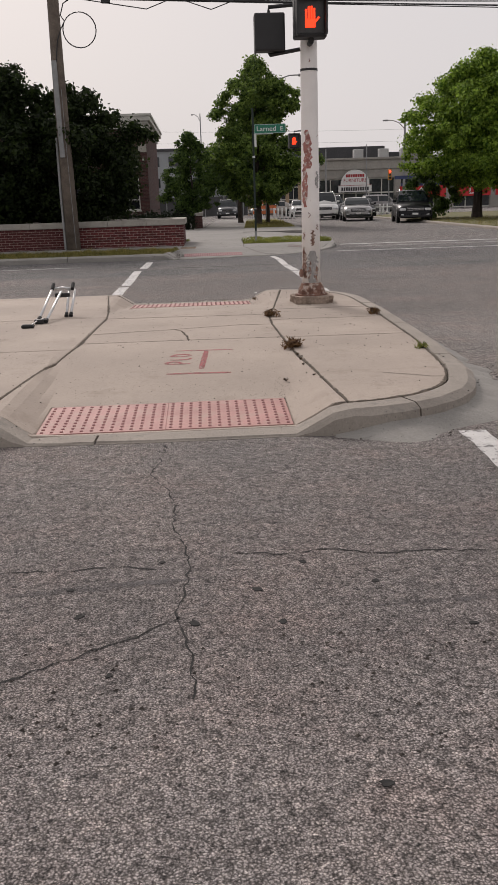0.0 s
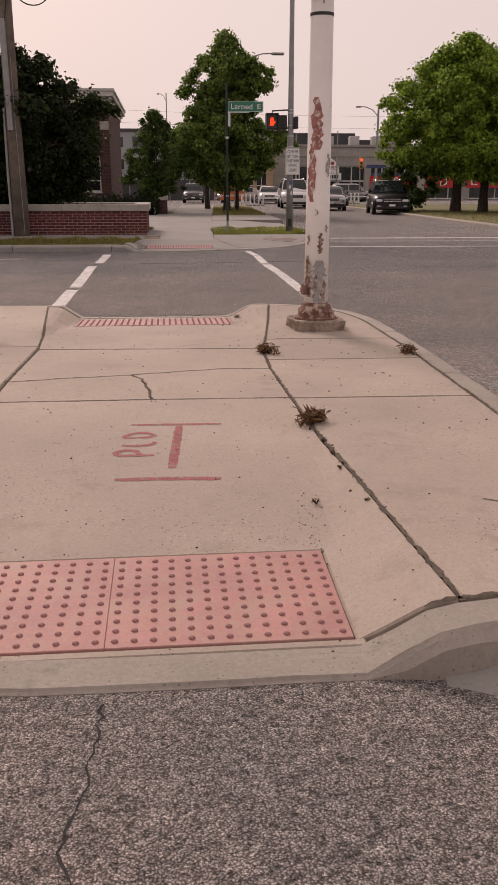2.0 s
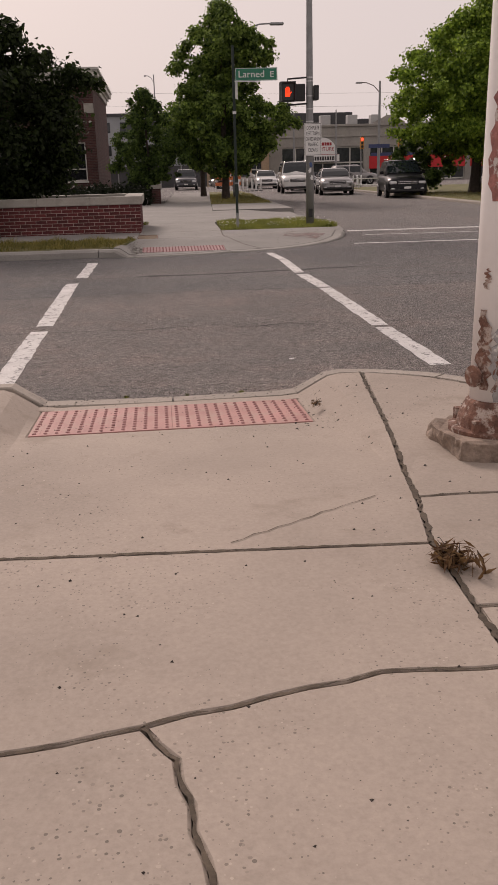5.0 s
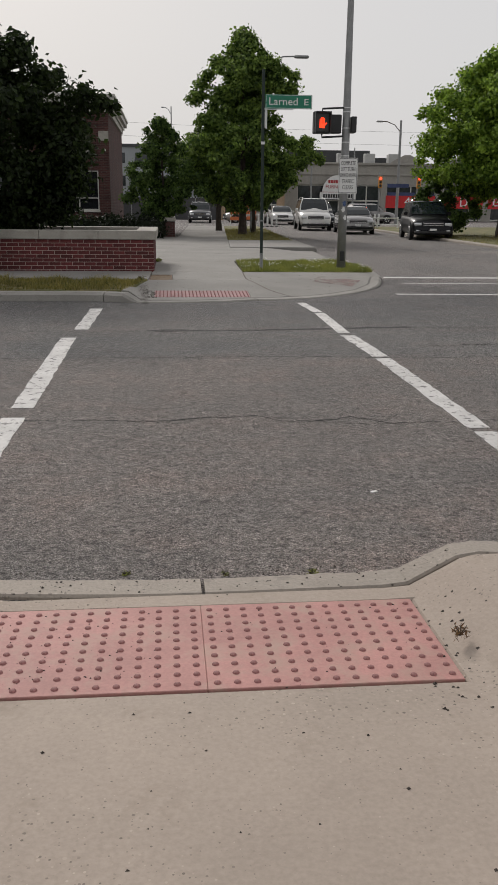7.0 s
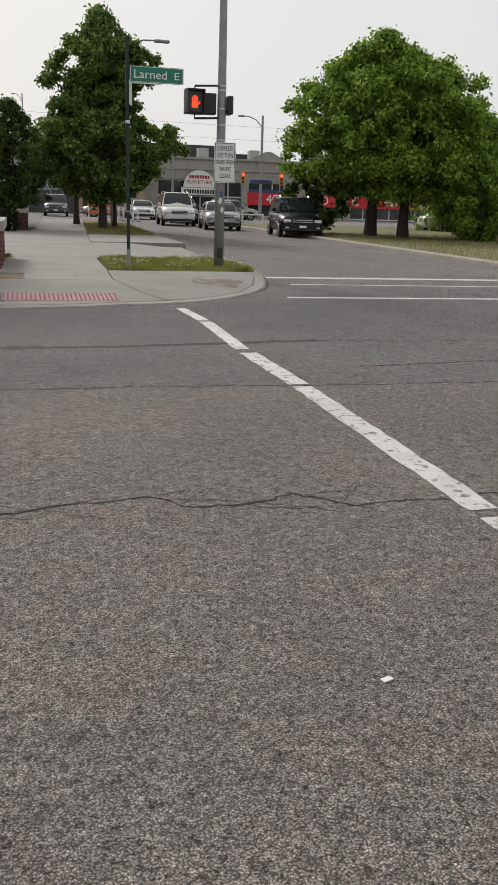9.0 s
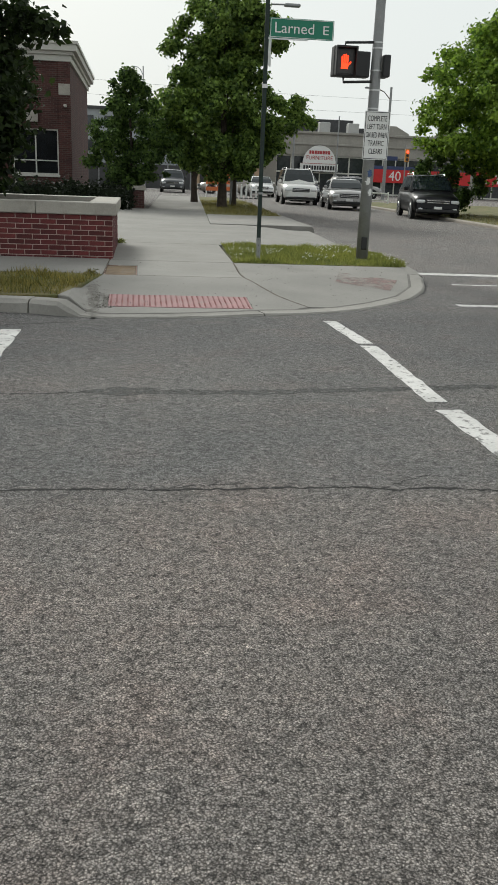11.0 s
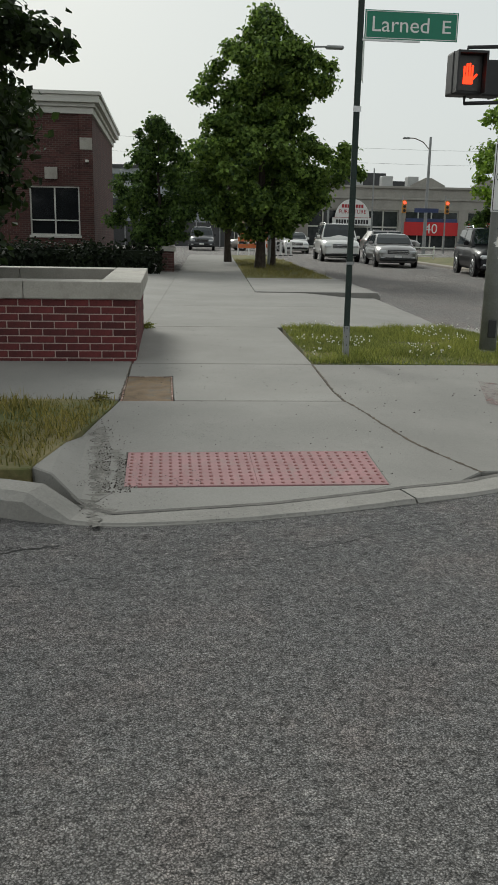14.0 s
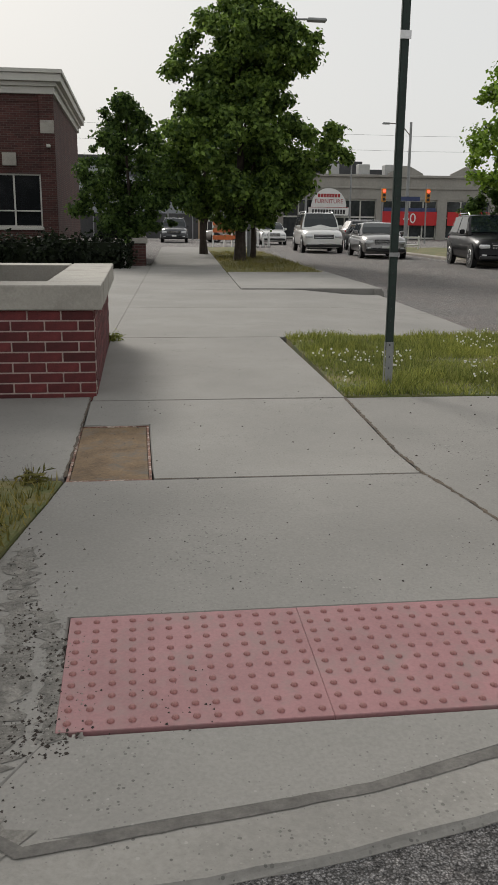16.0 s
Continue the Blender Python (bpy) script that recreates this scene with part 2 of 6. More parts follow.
def far_brick(name, base, mortar):
    """Brickwork too far off to pick apart: courses in the material."""
    m, n, l, b = shader(name)
    co = n.new("ShaderNodeTexCoord").outputs["Object"]
    sep, com = n.new("ShaderNodeSeparateXYZ"), n.new("ShaderNodeCombineXYZ")
    add = n.new("ShaderNodeMath")
    l.new(co, sep.inputs[0])
    l.new(sep.outputs[0], add.inputs[0])
    l.new(sep.outputs[1], add.inputs[1])
    l.new(add.outputs[0], com.inputs[0])
    l.new(sep.outputs[2], com.inputs[1])
    t = n.new("ShaderNodeTexBrick")
    t.inputs["Scale"].default_value, t.inputs["Brick Width"].default_value, t.inputs["Row Height"].default_value, t.inputs["Mortar Size"].default_value = 1.0, 0.24, 0.08, 0.008
    t.inputs["Color1"].default_value, t.inputs["Color2"].default_value, t.inputs["Mortar"].default_value = (*tone(base, 0.7), 1), (*tone(base, 1.35), 1), (*mortar, 1)
    l.new(com.outputs[0], t.inputs["Vector"])
    k = ramp_node(n, l, noise_node(n, l, co, 0.8, 5), [(0.3, (0.75, 0.75, 0.75)), (0.7, (1.2, 1.2, 1.2))])
    l.new(mix_node(n, l, t.outputs["Color"], k, 1.0, "MULTIPLY"), b.inputs["Base Color"])
    b.inputs["Roughness"].default_value = 0.9
    return m


FARBRICK = far_brick("dark_red_brick", (0.06, 0.021, 0.018), (0.095, 0.07, 0.062))
STONE = surface("limestone", (0.33, 0.31, 0.275), 0.85, vary=0.15, scale=1.6, fine=50, bump=0.3, stain=(0.22, 0.205, 0.18), stain_at=(0.5, 0.75), stain_scale=3, depth=0.004)
WHITEPAINT = surface("peeling_white_paint", (0.8, 0.77, 0.745), 0.5, vary=0.06, scale=3, fine=40, bump=0.15, stain=(0.2, 0.07, 0.05), stain_at=(0.66, 0.69), stain_scale=4.5)
RUST = surface("rust", (0.17, 0.085, 0.06), 0.9, vary=0.45, scale=14, fine=70, bump=0.7, stain=(0.45, 0.37, 0.32), stain_at=(0.5, 0.6), stain_scale=18)
REDPATCH = surface("worn_red_paint", (0.32, 0.135, 0.115), 0.75, vary=0.35, scale=18, fine=60, bump=0.4, stain=(0.55, 0.5, 0.46), stain_at=(0.54, 0.6), stain_scale=20)
GREYPATCH = surface("worn_grey_primer", (0.3, 0.29, 0.28), 0.75, vary=0.2, scale=18, fine=60, stain=(0.6, 0.57, 0.54), stain_at=(0.58, 0.64), stain_scale=24)
GALV = surface("galvanized_steel", (0.26, 0.265, 0.265), 0.55, 0.35, vary=0.15, scale=4, fine=50, bump=0.1)
GREENPOST = surface("dark_green_post", (0.013, 0.026, 0.021), 0.6, 0.2, vary=0.25, scale=10, fine=60)
BLACK = surface("black_plastic", (0.014, 0.014, 0.015), 0.5, vary=0.25, scale=6, fine=60, bump=0.1)
RUBBER = surface("black_rubber", (0.018, 0.018, 0.018), 0.85, vary=0.3, scale=10, fine=60)
ALU = surface("dull_aluminium", (0.6, 0.6, 0.6), 0.4, 0.6, vary=0.1, scale=10, fine=60, bump=0.05)
SIGNGREEN = surface("green_sign_sheet", (0.008, 0.17, 0.1), 0.45, vary=0.06, scale=3, fine=30, bump=0.05)
SIGNWHITE = surface("white_sign_sheet", (0.7, 0.7, 0.68), 0.5, vary=0.04, scale=3, fine=30, bump=0.05)
INK = surface("black_lettering", (0.02, 0.02, 0.022), 0.6, vary=0.1)
POLEWOOD = surface("weathered_pole_wood", (0.13, 0.105, 0.085), 0.9, vary=0.35, scale=3, fine=35, bump=0.6)
BARK = surface("bark", (0.05, 0.038, 0.03), 0.95, vary=0.4, scale=6, fine=30, bump=0.8, depth=0.03)
SOIL = surface("dry_turf", (0.16, 0.135, 0.06), 1.0, vary=0.35, scale=1.2, fine=28, bump=0.6, stain=(0.085, 0.1, 0.03), stain_at=(0.42, 0.6), stain_scale=1.6)
BLADE = leaf_material("grass_blades", (0.08, 0.085, 0.024), (0.33, 0.27, 0.1), 0.7)
FRESH = leaf_material("green_blades", (0.1, 0.125, 0.03), (0.36, 0.36, 0.11), 0.7)
WEED = leaf_material("weed_leaves", (0.085, 0.04, 0.026), (0.22, 0.13, 0.07), 0.7)
LEAF = leaf_material("tree_leaves", (0.02, 0.047, 0.013), (0.24, 0.34, 0.08))
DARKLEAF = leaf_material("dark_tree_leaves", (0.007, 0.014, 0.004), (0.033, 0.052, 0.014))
BRIGHTLEAF = leaf_material("bright_tree_leaves", (0.05, 0.105, 0.016), (0.34, 0.48, 0.075))
SMALLLEAF = leaf_material("small_tree_leaves", (0.014, 0.033, 0.011), (0.13, 0.2, 0.05))
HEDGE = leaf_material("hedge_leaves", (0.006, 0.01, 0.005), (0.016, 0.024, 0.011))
CLOVER = surface("clover_flowers", (0.7, 0.7, 0.62), 0.8, vary=0.1)

# ---- building tools ----
def thing(name, x=0, y=0, z=0, label="", category="", group="", kind="", turn=0):
    ob = new(name)
    ob.matrix_basis = pose(x, y, z, 0, 0, turn)
    return tagged(ob, label, category, group, kind)


def to_mesh(name, bm, material):
    me = bpy.data.meshes.new(name)
    bm.to_mesh(me)
    bm.free()
    for m in material if isinstance(material, (list, tuple)) else (material,):
        me.materials.append(m)
    return me


def part(name, bm, material, parent=None, label="", smooth=False):
    me = to_mesh(name, bm, material)
    if smooth:
        me.shade_smooth()
    ob = new(name, me)
    ob.parent = parent
    return tagged(ob, label)


def arrays(name, verts, faces, material, parent=None, label=""):
    me = bpy.data.meshes.new(name)
    me.from_pydata(verts.tolist() if hasattr(verts, "tolist") else verts, [], faces.tolist() if hasattr(faces, "tolist") else faces)
    me.materials.append(material)
    ob = new(name, me)
    ob.parent = parent
    return tagged(ob, label)


def box(bm, x0, y0, z0, x1, y1, z1, bevel=0.0, m=None, seg=1):
    r = bmesh.ops.create_cube(bm, size=1)
    vs = r["verts"]
    for v in vs:
        v.co = Vector(((x0 + x1) / 2 + v.co.x * (x1 - x0), (y0 + y1) / 2 + v.co.y * (y1 - y0), (z0 + z1) / 2 + v.co.z * (z1 - z0)))
    if bevel:
        es = list({e for v in vs for e in v.link_edges})
        r = bmesh.ops.bevel(bm, geom=es, offset=bevel, segments=seg, affect="EDGES", profile=0.6)
        vs = list({v for f in r["faces"] for v in f.verts} | {v for v in vs if v.is_valid})
    if m is not None:
        bmesh.ops.transform(bm, matrix=m, verts=vs)
    return vs


def boxed(*a, **k):
    bm = bmesh.new()
    box(bm, *a, **k)
    return bm


def tube(bm, pts, radii, n=10, cap=True):
    """A round tube through points, with a radius at each."""
    pts = [Vector(p) for p in pts]
    if isinstance(radii, (int, float)):
        radii = [radii] * len(pts)
    rings, side = [], None
    for i, p in enumerate(pts):
        d = (pts[min(i + 1, len(pts) - 1)] - pts[max(i - 1, 0)]).normalized()
        if side is None:
            side = d.orthogonal().normalized()
        side = (side - d * side.dot(d)).normalized()
        up = d.cross(side)
        rings.append([bm.verts.new(p + radii[i] * (math.cos(a) * side + math.sin(a) * up)) for a in [2 * math.pi * k / n for k in range(n)]])
    for a, b in zip(rings, rings[1:]):
        for k in range(n):
            bm.faces.new((a[k], a[(k + 1) % n], b[(k + 1) % n], b[k]))
    if cap:
        bm.faces.new(rings[0][::-1])
        bm.faces.new(rings[-1])
    return bm


def tubed(*a, **k):
    return tube(bmesh.new(), *a, **k)


def prism(poly, z0, z1, bevel=0.0):
    bm = bmesh.new()
    f = bm.faces.new([bm.verts.new((x, y, z0)) for x, y in poly])
    r = bmesh.ops.extrude_face_region(bm, geom=[f])
    for v in r["geom"]:
        if isinstance(v, bmesh.types.BMVert):
            v.co.z = z1
    bmesh.ops.recalc_face_normals(bm, faces=bm.faces)
    if bevel:
        bmesh.ops.bevel(bm, geom=[e for e in bm.edges], offset=bevel, segments=2, affect="EDGES", profile=0.6)
    return bm


def inset(poly, d):
    """The polygon drawn in by d on every side (counter-clockwise corners)."""
    out, n = [], len(poly)
    for i in range(n):
        p, q, r = Vector(poly[i - 1]), Vector(poly[i]), Vector(poly[(i + 1) % n])
        a, b = (q - p).normalized(), (r - q).normalized()
        na, nb = Vector((-a.y, a.x)), Vector((-b.y, b.x))
        k = na + nb
        k = k / max(0.35, 1 + na.dot(nb)) if k.length > 1e-6 else na
        out.append(q + k * d)
    return out


def slab(name, poly, height, material, parent=None, gap=0.005, step=0.2, deep=0.12, label=""):
    """A concrete slab that follows a height, with softened edges and real sides."""
    area = sum(a[0] * b[1] - b[0] * a[1] for a, b in zip(poly, poly[1:] + poly[:1]))
    poly = [tuple(p) for p in (poly if area > 0 else poly[::-1])]
    outer, inner = inset(poly, gap), inset(poly, gap + 0.008)
    bm = bmesh.new()
    top = [bm.verts.new((p.x, p.y, 0)) for p in inner]
    bm.faces.new(top)
    lo, hi = [min(p[k] for p in poly) for k in (0, 1)], [max(p[k] for p in poly) for k in (0, 1)]
    for k, no in ((0, (1, 0, 0)), (1, (0, 1, 0))):
        c = math.floor(lo[k] / step + 1) * step
        while c < hi[k]:
            co = (c, 0, 0) if k == 0 else (0, c, 0)
            bmesh.ops.bisect_plane(bm, geom=bm.verts[:] + bm.edges[:] + bm.faces[:], plane_co=co, plane_no=no, dist=1e-5)
            c += step
    for v in bm.verts:
        v.co.z = height(v.co.x, v.co.y)
    rim = [e for e in bm.edges if e.is_boundary]
    r = bmesh.ops.extrude_edge_only(bm, edges=rim)
    vs = [g for g in r["geom"] if isinstance(g, bmesh.types.BMVert)]
    cx, cy = sum(p[0] for p in poly) / len(poly), sum(p[1] for p in poly) / len(poly)
    near = [(Vector(p), Vector(q)) for p, q in zip(inner, outer)]
    for v in vs:
        p, q = min(near, key=lambda s: (s[0] - v.co.xy).length)
        # outwards from the slab's own edge
        best = None
        for (a, _), (b, _) in zip(near, near[1:] + near[:1]):
            d = b - a
            if d.length < 1e-6:
                continue
            t = max(0, min(1, (v.co.xy - a).dot(d) / d.length_squared))
            gapd = (a + d * t - v.co.xy).length
            if best is None or gapd < best[0]:
                best = (gapd, Vector((d.y, -d.x)).normalized())
        v.co.x, v.co.y, v.co.z = v.co.x + best[1].x * 0.008, v.co.y + best[1].y * 0.008, v.co.z - 0.008
    edges2 = [g for g in r["geom"] if isinstance(g, bmesh.types.BMEdge) and g.is_boundary]
    r = bmesh.ops.extrude_edge_only(bm, edges=edges2)
    for g in r["geom"]:
        if isinstance(g, bmesh.types.BMVert):
            g.co.z -= deep
    bmesh.ops.recalc_face_normals(bm, faces=bm.faces)
    return part(name, bm, material, parent, label)


def kerb_run(parent, pts, height, width=0.16, length=1.6, seed=0, name="kerb_stone", material=None):
    """Kerb stones along a line; the street lies to the right of the way walked."""
    rnd = random.Random(seed)
    fine = []
    for a, b in zip(pts, pts[1:]):
        n = max(1, int((Vector(b) - Vector(a)).length / 0.1))
        fine += [Vector(a).lerp(Vector(b), k / n) for k in range(n)]
    fine.append(Vector(pts[-1]))
    for _ in range(6):
        fine = [fine[0]] + [(a + 2 * b + c) / 4 for a, b, c in zip(fine, fine[1:], fine[2:])] + [fine[-1]]
    per = int(length / 0.1)
    i = 0
    while i < len(fine) - 2:
        j = min(len(fine) - 1, i + per)
        if len(fine) - 1 - j < 4:
            j = len(fine) - 1
        bm, rows = bmesh.new(), []
        for k in range(i, j + 1):
            p = fine[k]
            d = (fine[min(k + 1, len(fine) - 1)] - fine[max(k - 1, 0)]).normalized()
            p = p + d * (0.007 if k == i else -0.007 if k == j else 0)
            nrm = Vector((-d.y, d.x))
            h = height(p.x + nrm.x * width, p.y + nrm.y * width)
            h0 = max(0.006, h - 0.006)
            r = 0.03 if h > 0.07 else 0.012
            chip = rnd.uniform(0, 0.012)
            prof = [(-0.035 * min(1, h / 0.15), -0.1), (-0.02 * min(1, h / 0.15) + chip * 0.5, max(0.002, h0 - r - chip)), (r * 0.4 + chip, h0 - r * 0.3 - chip * 0.6), (r + chip, h0), (width - 0.012, h), (width - 0.004, h - 0.01), (width - 0.004, -0.1)]
            rows.append([bm.verts.new((p.x + nrm.x * u, p.y + nrm.y * u, z)) for u, z in prof])
        for a, b in zip(rows, rows[1:]):
            for k in range(len(a) - 1):
                bm.faces.new((a[k], a[k + 1], b[k + 1], b[k]))
        bm.faces.new(rows[0])
        bm.faces.new(rows[-1][::-1])
        bmesh.ops.recalc_face_normals(bm, faces=bm.faces)
        part(name, bm, material or KERB, parent)
        i = j
    return fine


def ribbon(pts, widths, height, lift=0.004, seed=0, jag=0.0):
    """A thin strip along a line on the ground, for cracks and painted strokes."""
    rnd = random.Random(seed)
    bm, prev = bmesh.new(), None
    for i, p in enumerate(pts):
        p = Vector(p)
        a, b = Vector(pts[max(i - 1, 0)]), Vector(pts[min(i + 1, len(pts) - 1)])
        d = (b - a).normalized()
        nrm = Vector((-d.y, d.x))
        w = widths if isinstance(widths, (int, float)) else widths[i]
        l, r = p + nrm * w * (0.5 + rnd.uniform(-jag, jag)), p - nrm * w * (0.5 + rnd.uniform(-jag, jag))
        row = [bm.verts.new((q.x, q.y, height(q.x, q.y) + lift)) for q in (l, r)]
        if prev:
            bm.faces.new((prev[0], prev[1], row[1], row[0]))
        prev = row
    bmesh.ops.recalc_face_normals(bm, faces=bm.faces)
    for f in bm.faces:
        if f.normal.z < 0:
            f.normal_flip()
    return bm


def wander(pts, step=0.08, amount=0.02, seed=0):
    """The line with small random bends added."""
    rnd, out = random.Random(seed), []
    for a, b in zip(pts, pts[1:]):
        a, b = Vector(a), Vector(b)
        n = max(1, int((b - a).length / step))
        nrm = Vector((-(b - a).y, (b - a).x)).normalized()
        out += [a.lerp(b, k / n) + nrm * (rnd.uniform(-amount, amount) if k else 0) for k in range(n)]
    return out + [Vector(pts[-1])]


def smooth(t):
    t = max(0.0, min(1.0, t))
    return t * t * (3 - 2 * t)


def even(t):
    return max(0.0, min(1.0, t))


def lettering(name, text, m, size, material, parent=None, width=None, thick=0.002, align="CENTER"):
    """Words in the built-in font, turned into a mesh."""
    cu = bpy.data.curves.new(name, "FONT")
    cu.body, cu.size, cu.extrude, cu.align_x, cu.align_y, cu.resolution_u = text, size, thick, align, "CENTER", 3
    tmp = bpy.data.objects.new(name, cu)
    scene.collection.objects.link(tmp)
    bpy.context.view_layer.update()
    me = bpy.data.meshes.new_from_object(tmp.evaluated_get(bpy.context.evaluated_depsgraph_get()))
    scene.collection.objects.unlink(tmp)
    bpy.data.objects.remove(tmp)
    me.materials.clear()
    me.materials.append(material)
    ob = new(name, me)
    ob.parent = parent
    if width:
        w = max(v.co.x for v in me.vertices) - min(v.co.x for v in me.vertices)
        m = m @ Matrix.Diagonal((width / w, 1, 1, 1))
    ob.matrix_basis = m
    return ob


UPRIGHT = pose(0, 0, 0, 90, 0, 0)


def leaf_cloud(clumps, count, size, seed, stretch=1.0):
    """Leaves as small folded quads, gathered round clumps (x, y, z, radius)."""
    r = np.random.RandomState(seed)
    c = np.array(clumps, float)
    w = c[:, 3] ** 2
    pick = r.choice(len(c), count, p=w / w.sum())
    d = r.normal(size=(count, 3))
    d /= np.linalg.norm(d, axis=1)[:, None]
    rad = c[pick, 3] * (0.25 + 0.85 * r.rand(count) ** 0.5) * (1 + 0.26 * r.normal(size=count))
    p = c[pick, :3] + d * rad[:, None] * np.array([1, 1, 0.8])
    out = d * 0.8 + r.normal(size=(count, 3)) * 0.6 + np.array([0, 0, 0.3])
    out /= np.linalg.norm(out, axis=1)[:, None]
    t = np.cross(out, r.normal(size=(count, 3)))
    t /= np.linalg.norm(t, axis=1)[:, None]
    b = np.cross(out, t)
    s = (size * (0.6 + 0.8 * r.rand(count)))[:, None]
    v = np.stack([p - t * s * 0.6 * stretch, p + b * s * 0.42 + out * s * 0.12, p + t * s * 0.6 * stretch, p - b * s * 0.42 + out * s * 0.12], 1).reshape(-1, 3)
    f = np.arange(count * 4).reshape(-1, 4)
    return v, f


def tree(x, y, z, height, crown_low, radius, leaves, leaf, material, seed, trunk=0.14, label="", lean=(0, 0), clumps=60, egg=0.55, top_taper=0.85, extra=(), puff=(0.1, 0.24)):
    """A tree: tapered trunk, limbs, and a crown of clumps of leaves with gaps."""
    r = random.Random(seed)
    ob = thing("tree", x, y, z, label, "tree")
    bm = bmesh.new()
    pts = [(lean[0] * k + r.uniform(-0.04, 0.04), lean[1] * k, height * 0.8 * k) for k in (0, 0.12, 0.3, 0.55, 0.8, 1)]
    pts[0] = (0, 0, -0.1)
    tube(bm, pts, [trunk * s for s in (1.35, 1.0, 0.85, 0.6, 0.35, 0.12)], 9)
    cl, mid = [], crown_low + (height - crown_low) * egg * 0.75
    for i in range(clumps):
        k = (i + 0.5) / clumps
        h = crown_low + (height - crown_low) * k ** 0.95
        lowpart = smooth((h - crown_low) / max(0.1, mid - crown_low) * 0.85 + 0.35)
        highpart = 1 - top_taper * max(0, (h - mid) / (height - mid)) ** 1.25
        rr = radius * (lowpart if h < mid else highpart)
        a = i * 2.399 + r.uniform(-0.5, 0.5)
        q = rr * (0.3 + 0.7 * math.sqrt(r.random())) * r.uniform(0.72, 1.18) * (1 + 0.2 * math.sin(3 * a + 9 * k + seed) + 0.13 * math.sin(5 * a - 17 * k))
        cl.append((lean[0] * h / height + q * math.cos(a), lean[1] * h / height + q * math.sin(a), h, radius * r.uniform(*puff) * (1.15 - 0.45 * k)))
    cl += list(extra)
    part("trunk", bm, BARK, ob)
    for i in range(0, clumps, 5):
        bm = bmesh.new()
        px, py, pz, _ = cl[i]
        s = max(0.18, min(0.75, pz / height - 0.16))
        base = Vector((lean[0] * s, lean[1] * s, height * 0.8 * s))
        tip = Vector((px, py, pz))
        tube(bm, [base, base.lerp(tip, 0.5) + Vector((0, 0, 0.12 * radius)), tip], [trunk * 0.32, trunk * 0.2, trunk * 0.05], 5)
        part("limb", bm, BARK, ob)
    v, f = leaf_cloud(cl, leaves, leaf, seed)
    arrays("crown", v, f, material, ob)
    return ob


def blades(name, inside, bounds, height, count, tall, material, seed, parent=None, wide=0.006):
    """Blades of grass within a region."""
    r = np.random.RandomState(seed)
    xs, ys = r.uniform(bounds[0], bounds[2], count), r.uniform(bounds[1], bounds[3], count)
    keep = np.array([inside(a, b) for a, b in zip(xs, ys)])
    xs, ys = xs[keep], ys[keep]
    n = len(xs)
    z = np.array([height(a, b) for a, b in zip(xs, ys)])
    clump = np.array([0.35 + 1.3 * max(0, noise.noise((a * 2.2, b * 2.2, seed)) + 0.4) for a, b in zip(xs, ys)])
    a, h = r.uniform(0, 6.283, n), tall * (0.4 + r.rand(n)) * clump
    lx, ly = r.normal(0, 0.45, n) * h, r.normal(0, 0.45, n) * h
    dx, dy = np.cos(a) * wide, np.sin(a) * wide
    v = np.stack([np.stack([xs - dx, ys - dy, z - 0.01], 1), np.stack([xs + dx, ys + dy, z - 0.01], 1), np.stack([xs + lx, ys + ly, z + h], 1)], 1).reshape(-1, 3)
    return arrays(name, v, np.arange(3 * n).reshape(-1, 3), material, parent)

# ---- ground, island and pavements ----
def flat(x, y):
    return 0.0


bm = bmesh.new()
bmesh.ops.create_grid(bm, x_segments=8, y_segments=8, size=1500)
tagged(part("ground", bm, ASPHALT), "worn grey asphalt street with pale stone chips", "asphalt", kind="structure")


def island_height(x, y):
    near = max(smooth((y - 4.15) / 2.7), even((-0.38 - x) / 0.2), even((x - 1.2) / 0.23))
    far = max(smooth((11.45 - y) / 2.7), even((-0.31 - x) / 0.2), even((x - 1.285) / 0.24))
    return 0.02 + 0.13 * min(near, far)


island = thing("traffic_island", 0, 0, 0, "beige concrete traffic island with dropped kerbs and cracked slabs", "traffic island", kind="structure")
EDGE = [(-9, 4.5), (-1.0, 4.3), (-0.5, 4.14), (0.4, 4.1), (1.3, 4.1), (1.62, 4.1), (2.05, 4.24), (2.4, 4.62), (2.56, 5.2), (2.66, 6.5), (2.7, 8.6), (2.68, 10.2), (2.52, 10.85), (2.2, 11.25), (1.7, 11.47), (1.3, 11.45), (0.3, 11.42), (-0.6, 11.5), (-9, 11.75)]
edge_line = kerb_run(island, EDGE, island_height, 0.17, 1.9, 3)


# the gutter pan round the corner, worn and uneven along the asphalt
bm, prev = bmesh.new(), None
for k, p in enumerate(edge_line):
    if p.x < 1.3 or p.y > 9.5:
        continue
    d = (edge_line[k + 1] - edge_line[k - 1]).normalized()
    grow = smooth((p.x - 1.3) / 0.5) * (1 - 0.6 * smooth((p.y - 6.0) / 3))
    reach = (0.22 + 0.16 * noise.noise((p.x * 3, p.y * 3, 1)) + 0.05 * noise.noise((p.x * 11, p.y * 11, 4))) * grow + 0.03
    row = [bm.verts.new((p.x + d.y * u, p.y - d.x * u, z)) for u, z in ((-0.05, 0.075 * grow), (0.03, 0.06 * grow + 0.004 * noise.noise((p.x * 9, p.y * 9, 2))), (reach * 0.6, 0.025 * grow + 0.003), (reach, -0.004))]
    if prev:
        for u in range(3):
            bm.faces.new((prev[u], prev[u + 1], row[u + 1], row[u]))
    prev = row
bmesh.ops.recalc_face_normals(bm, faces=bm.faces)
part("gutter_pan", bm, KERBGREY, island, "worn pale concrete gutter")


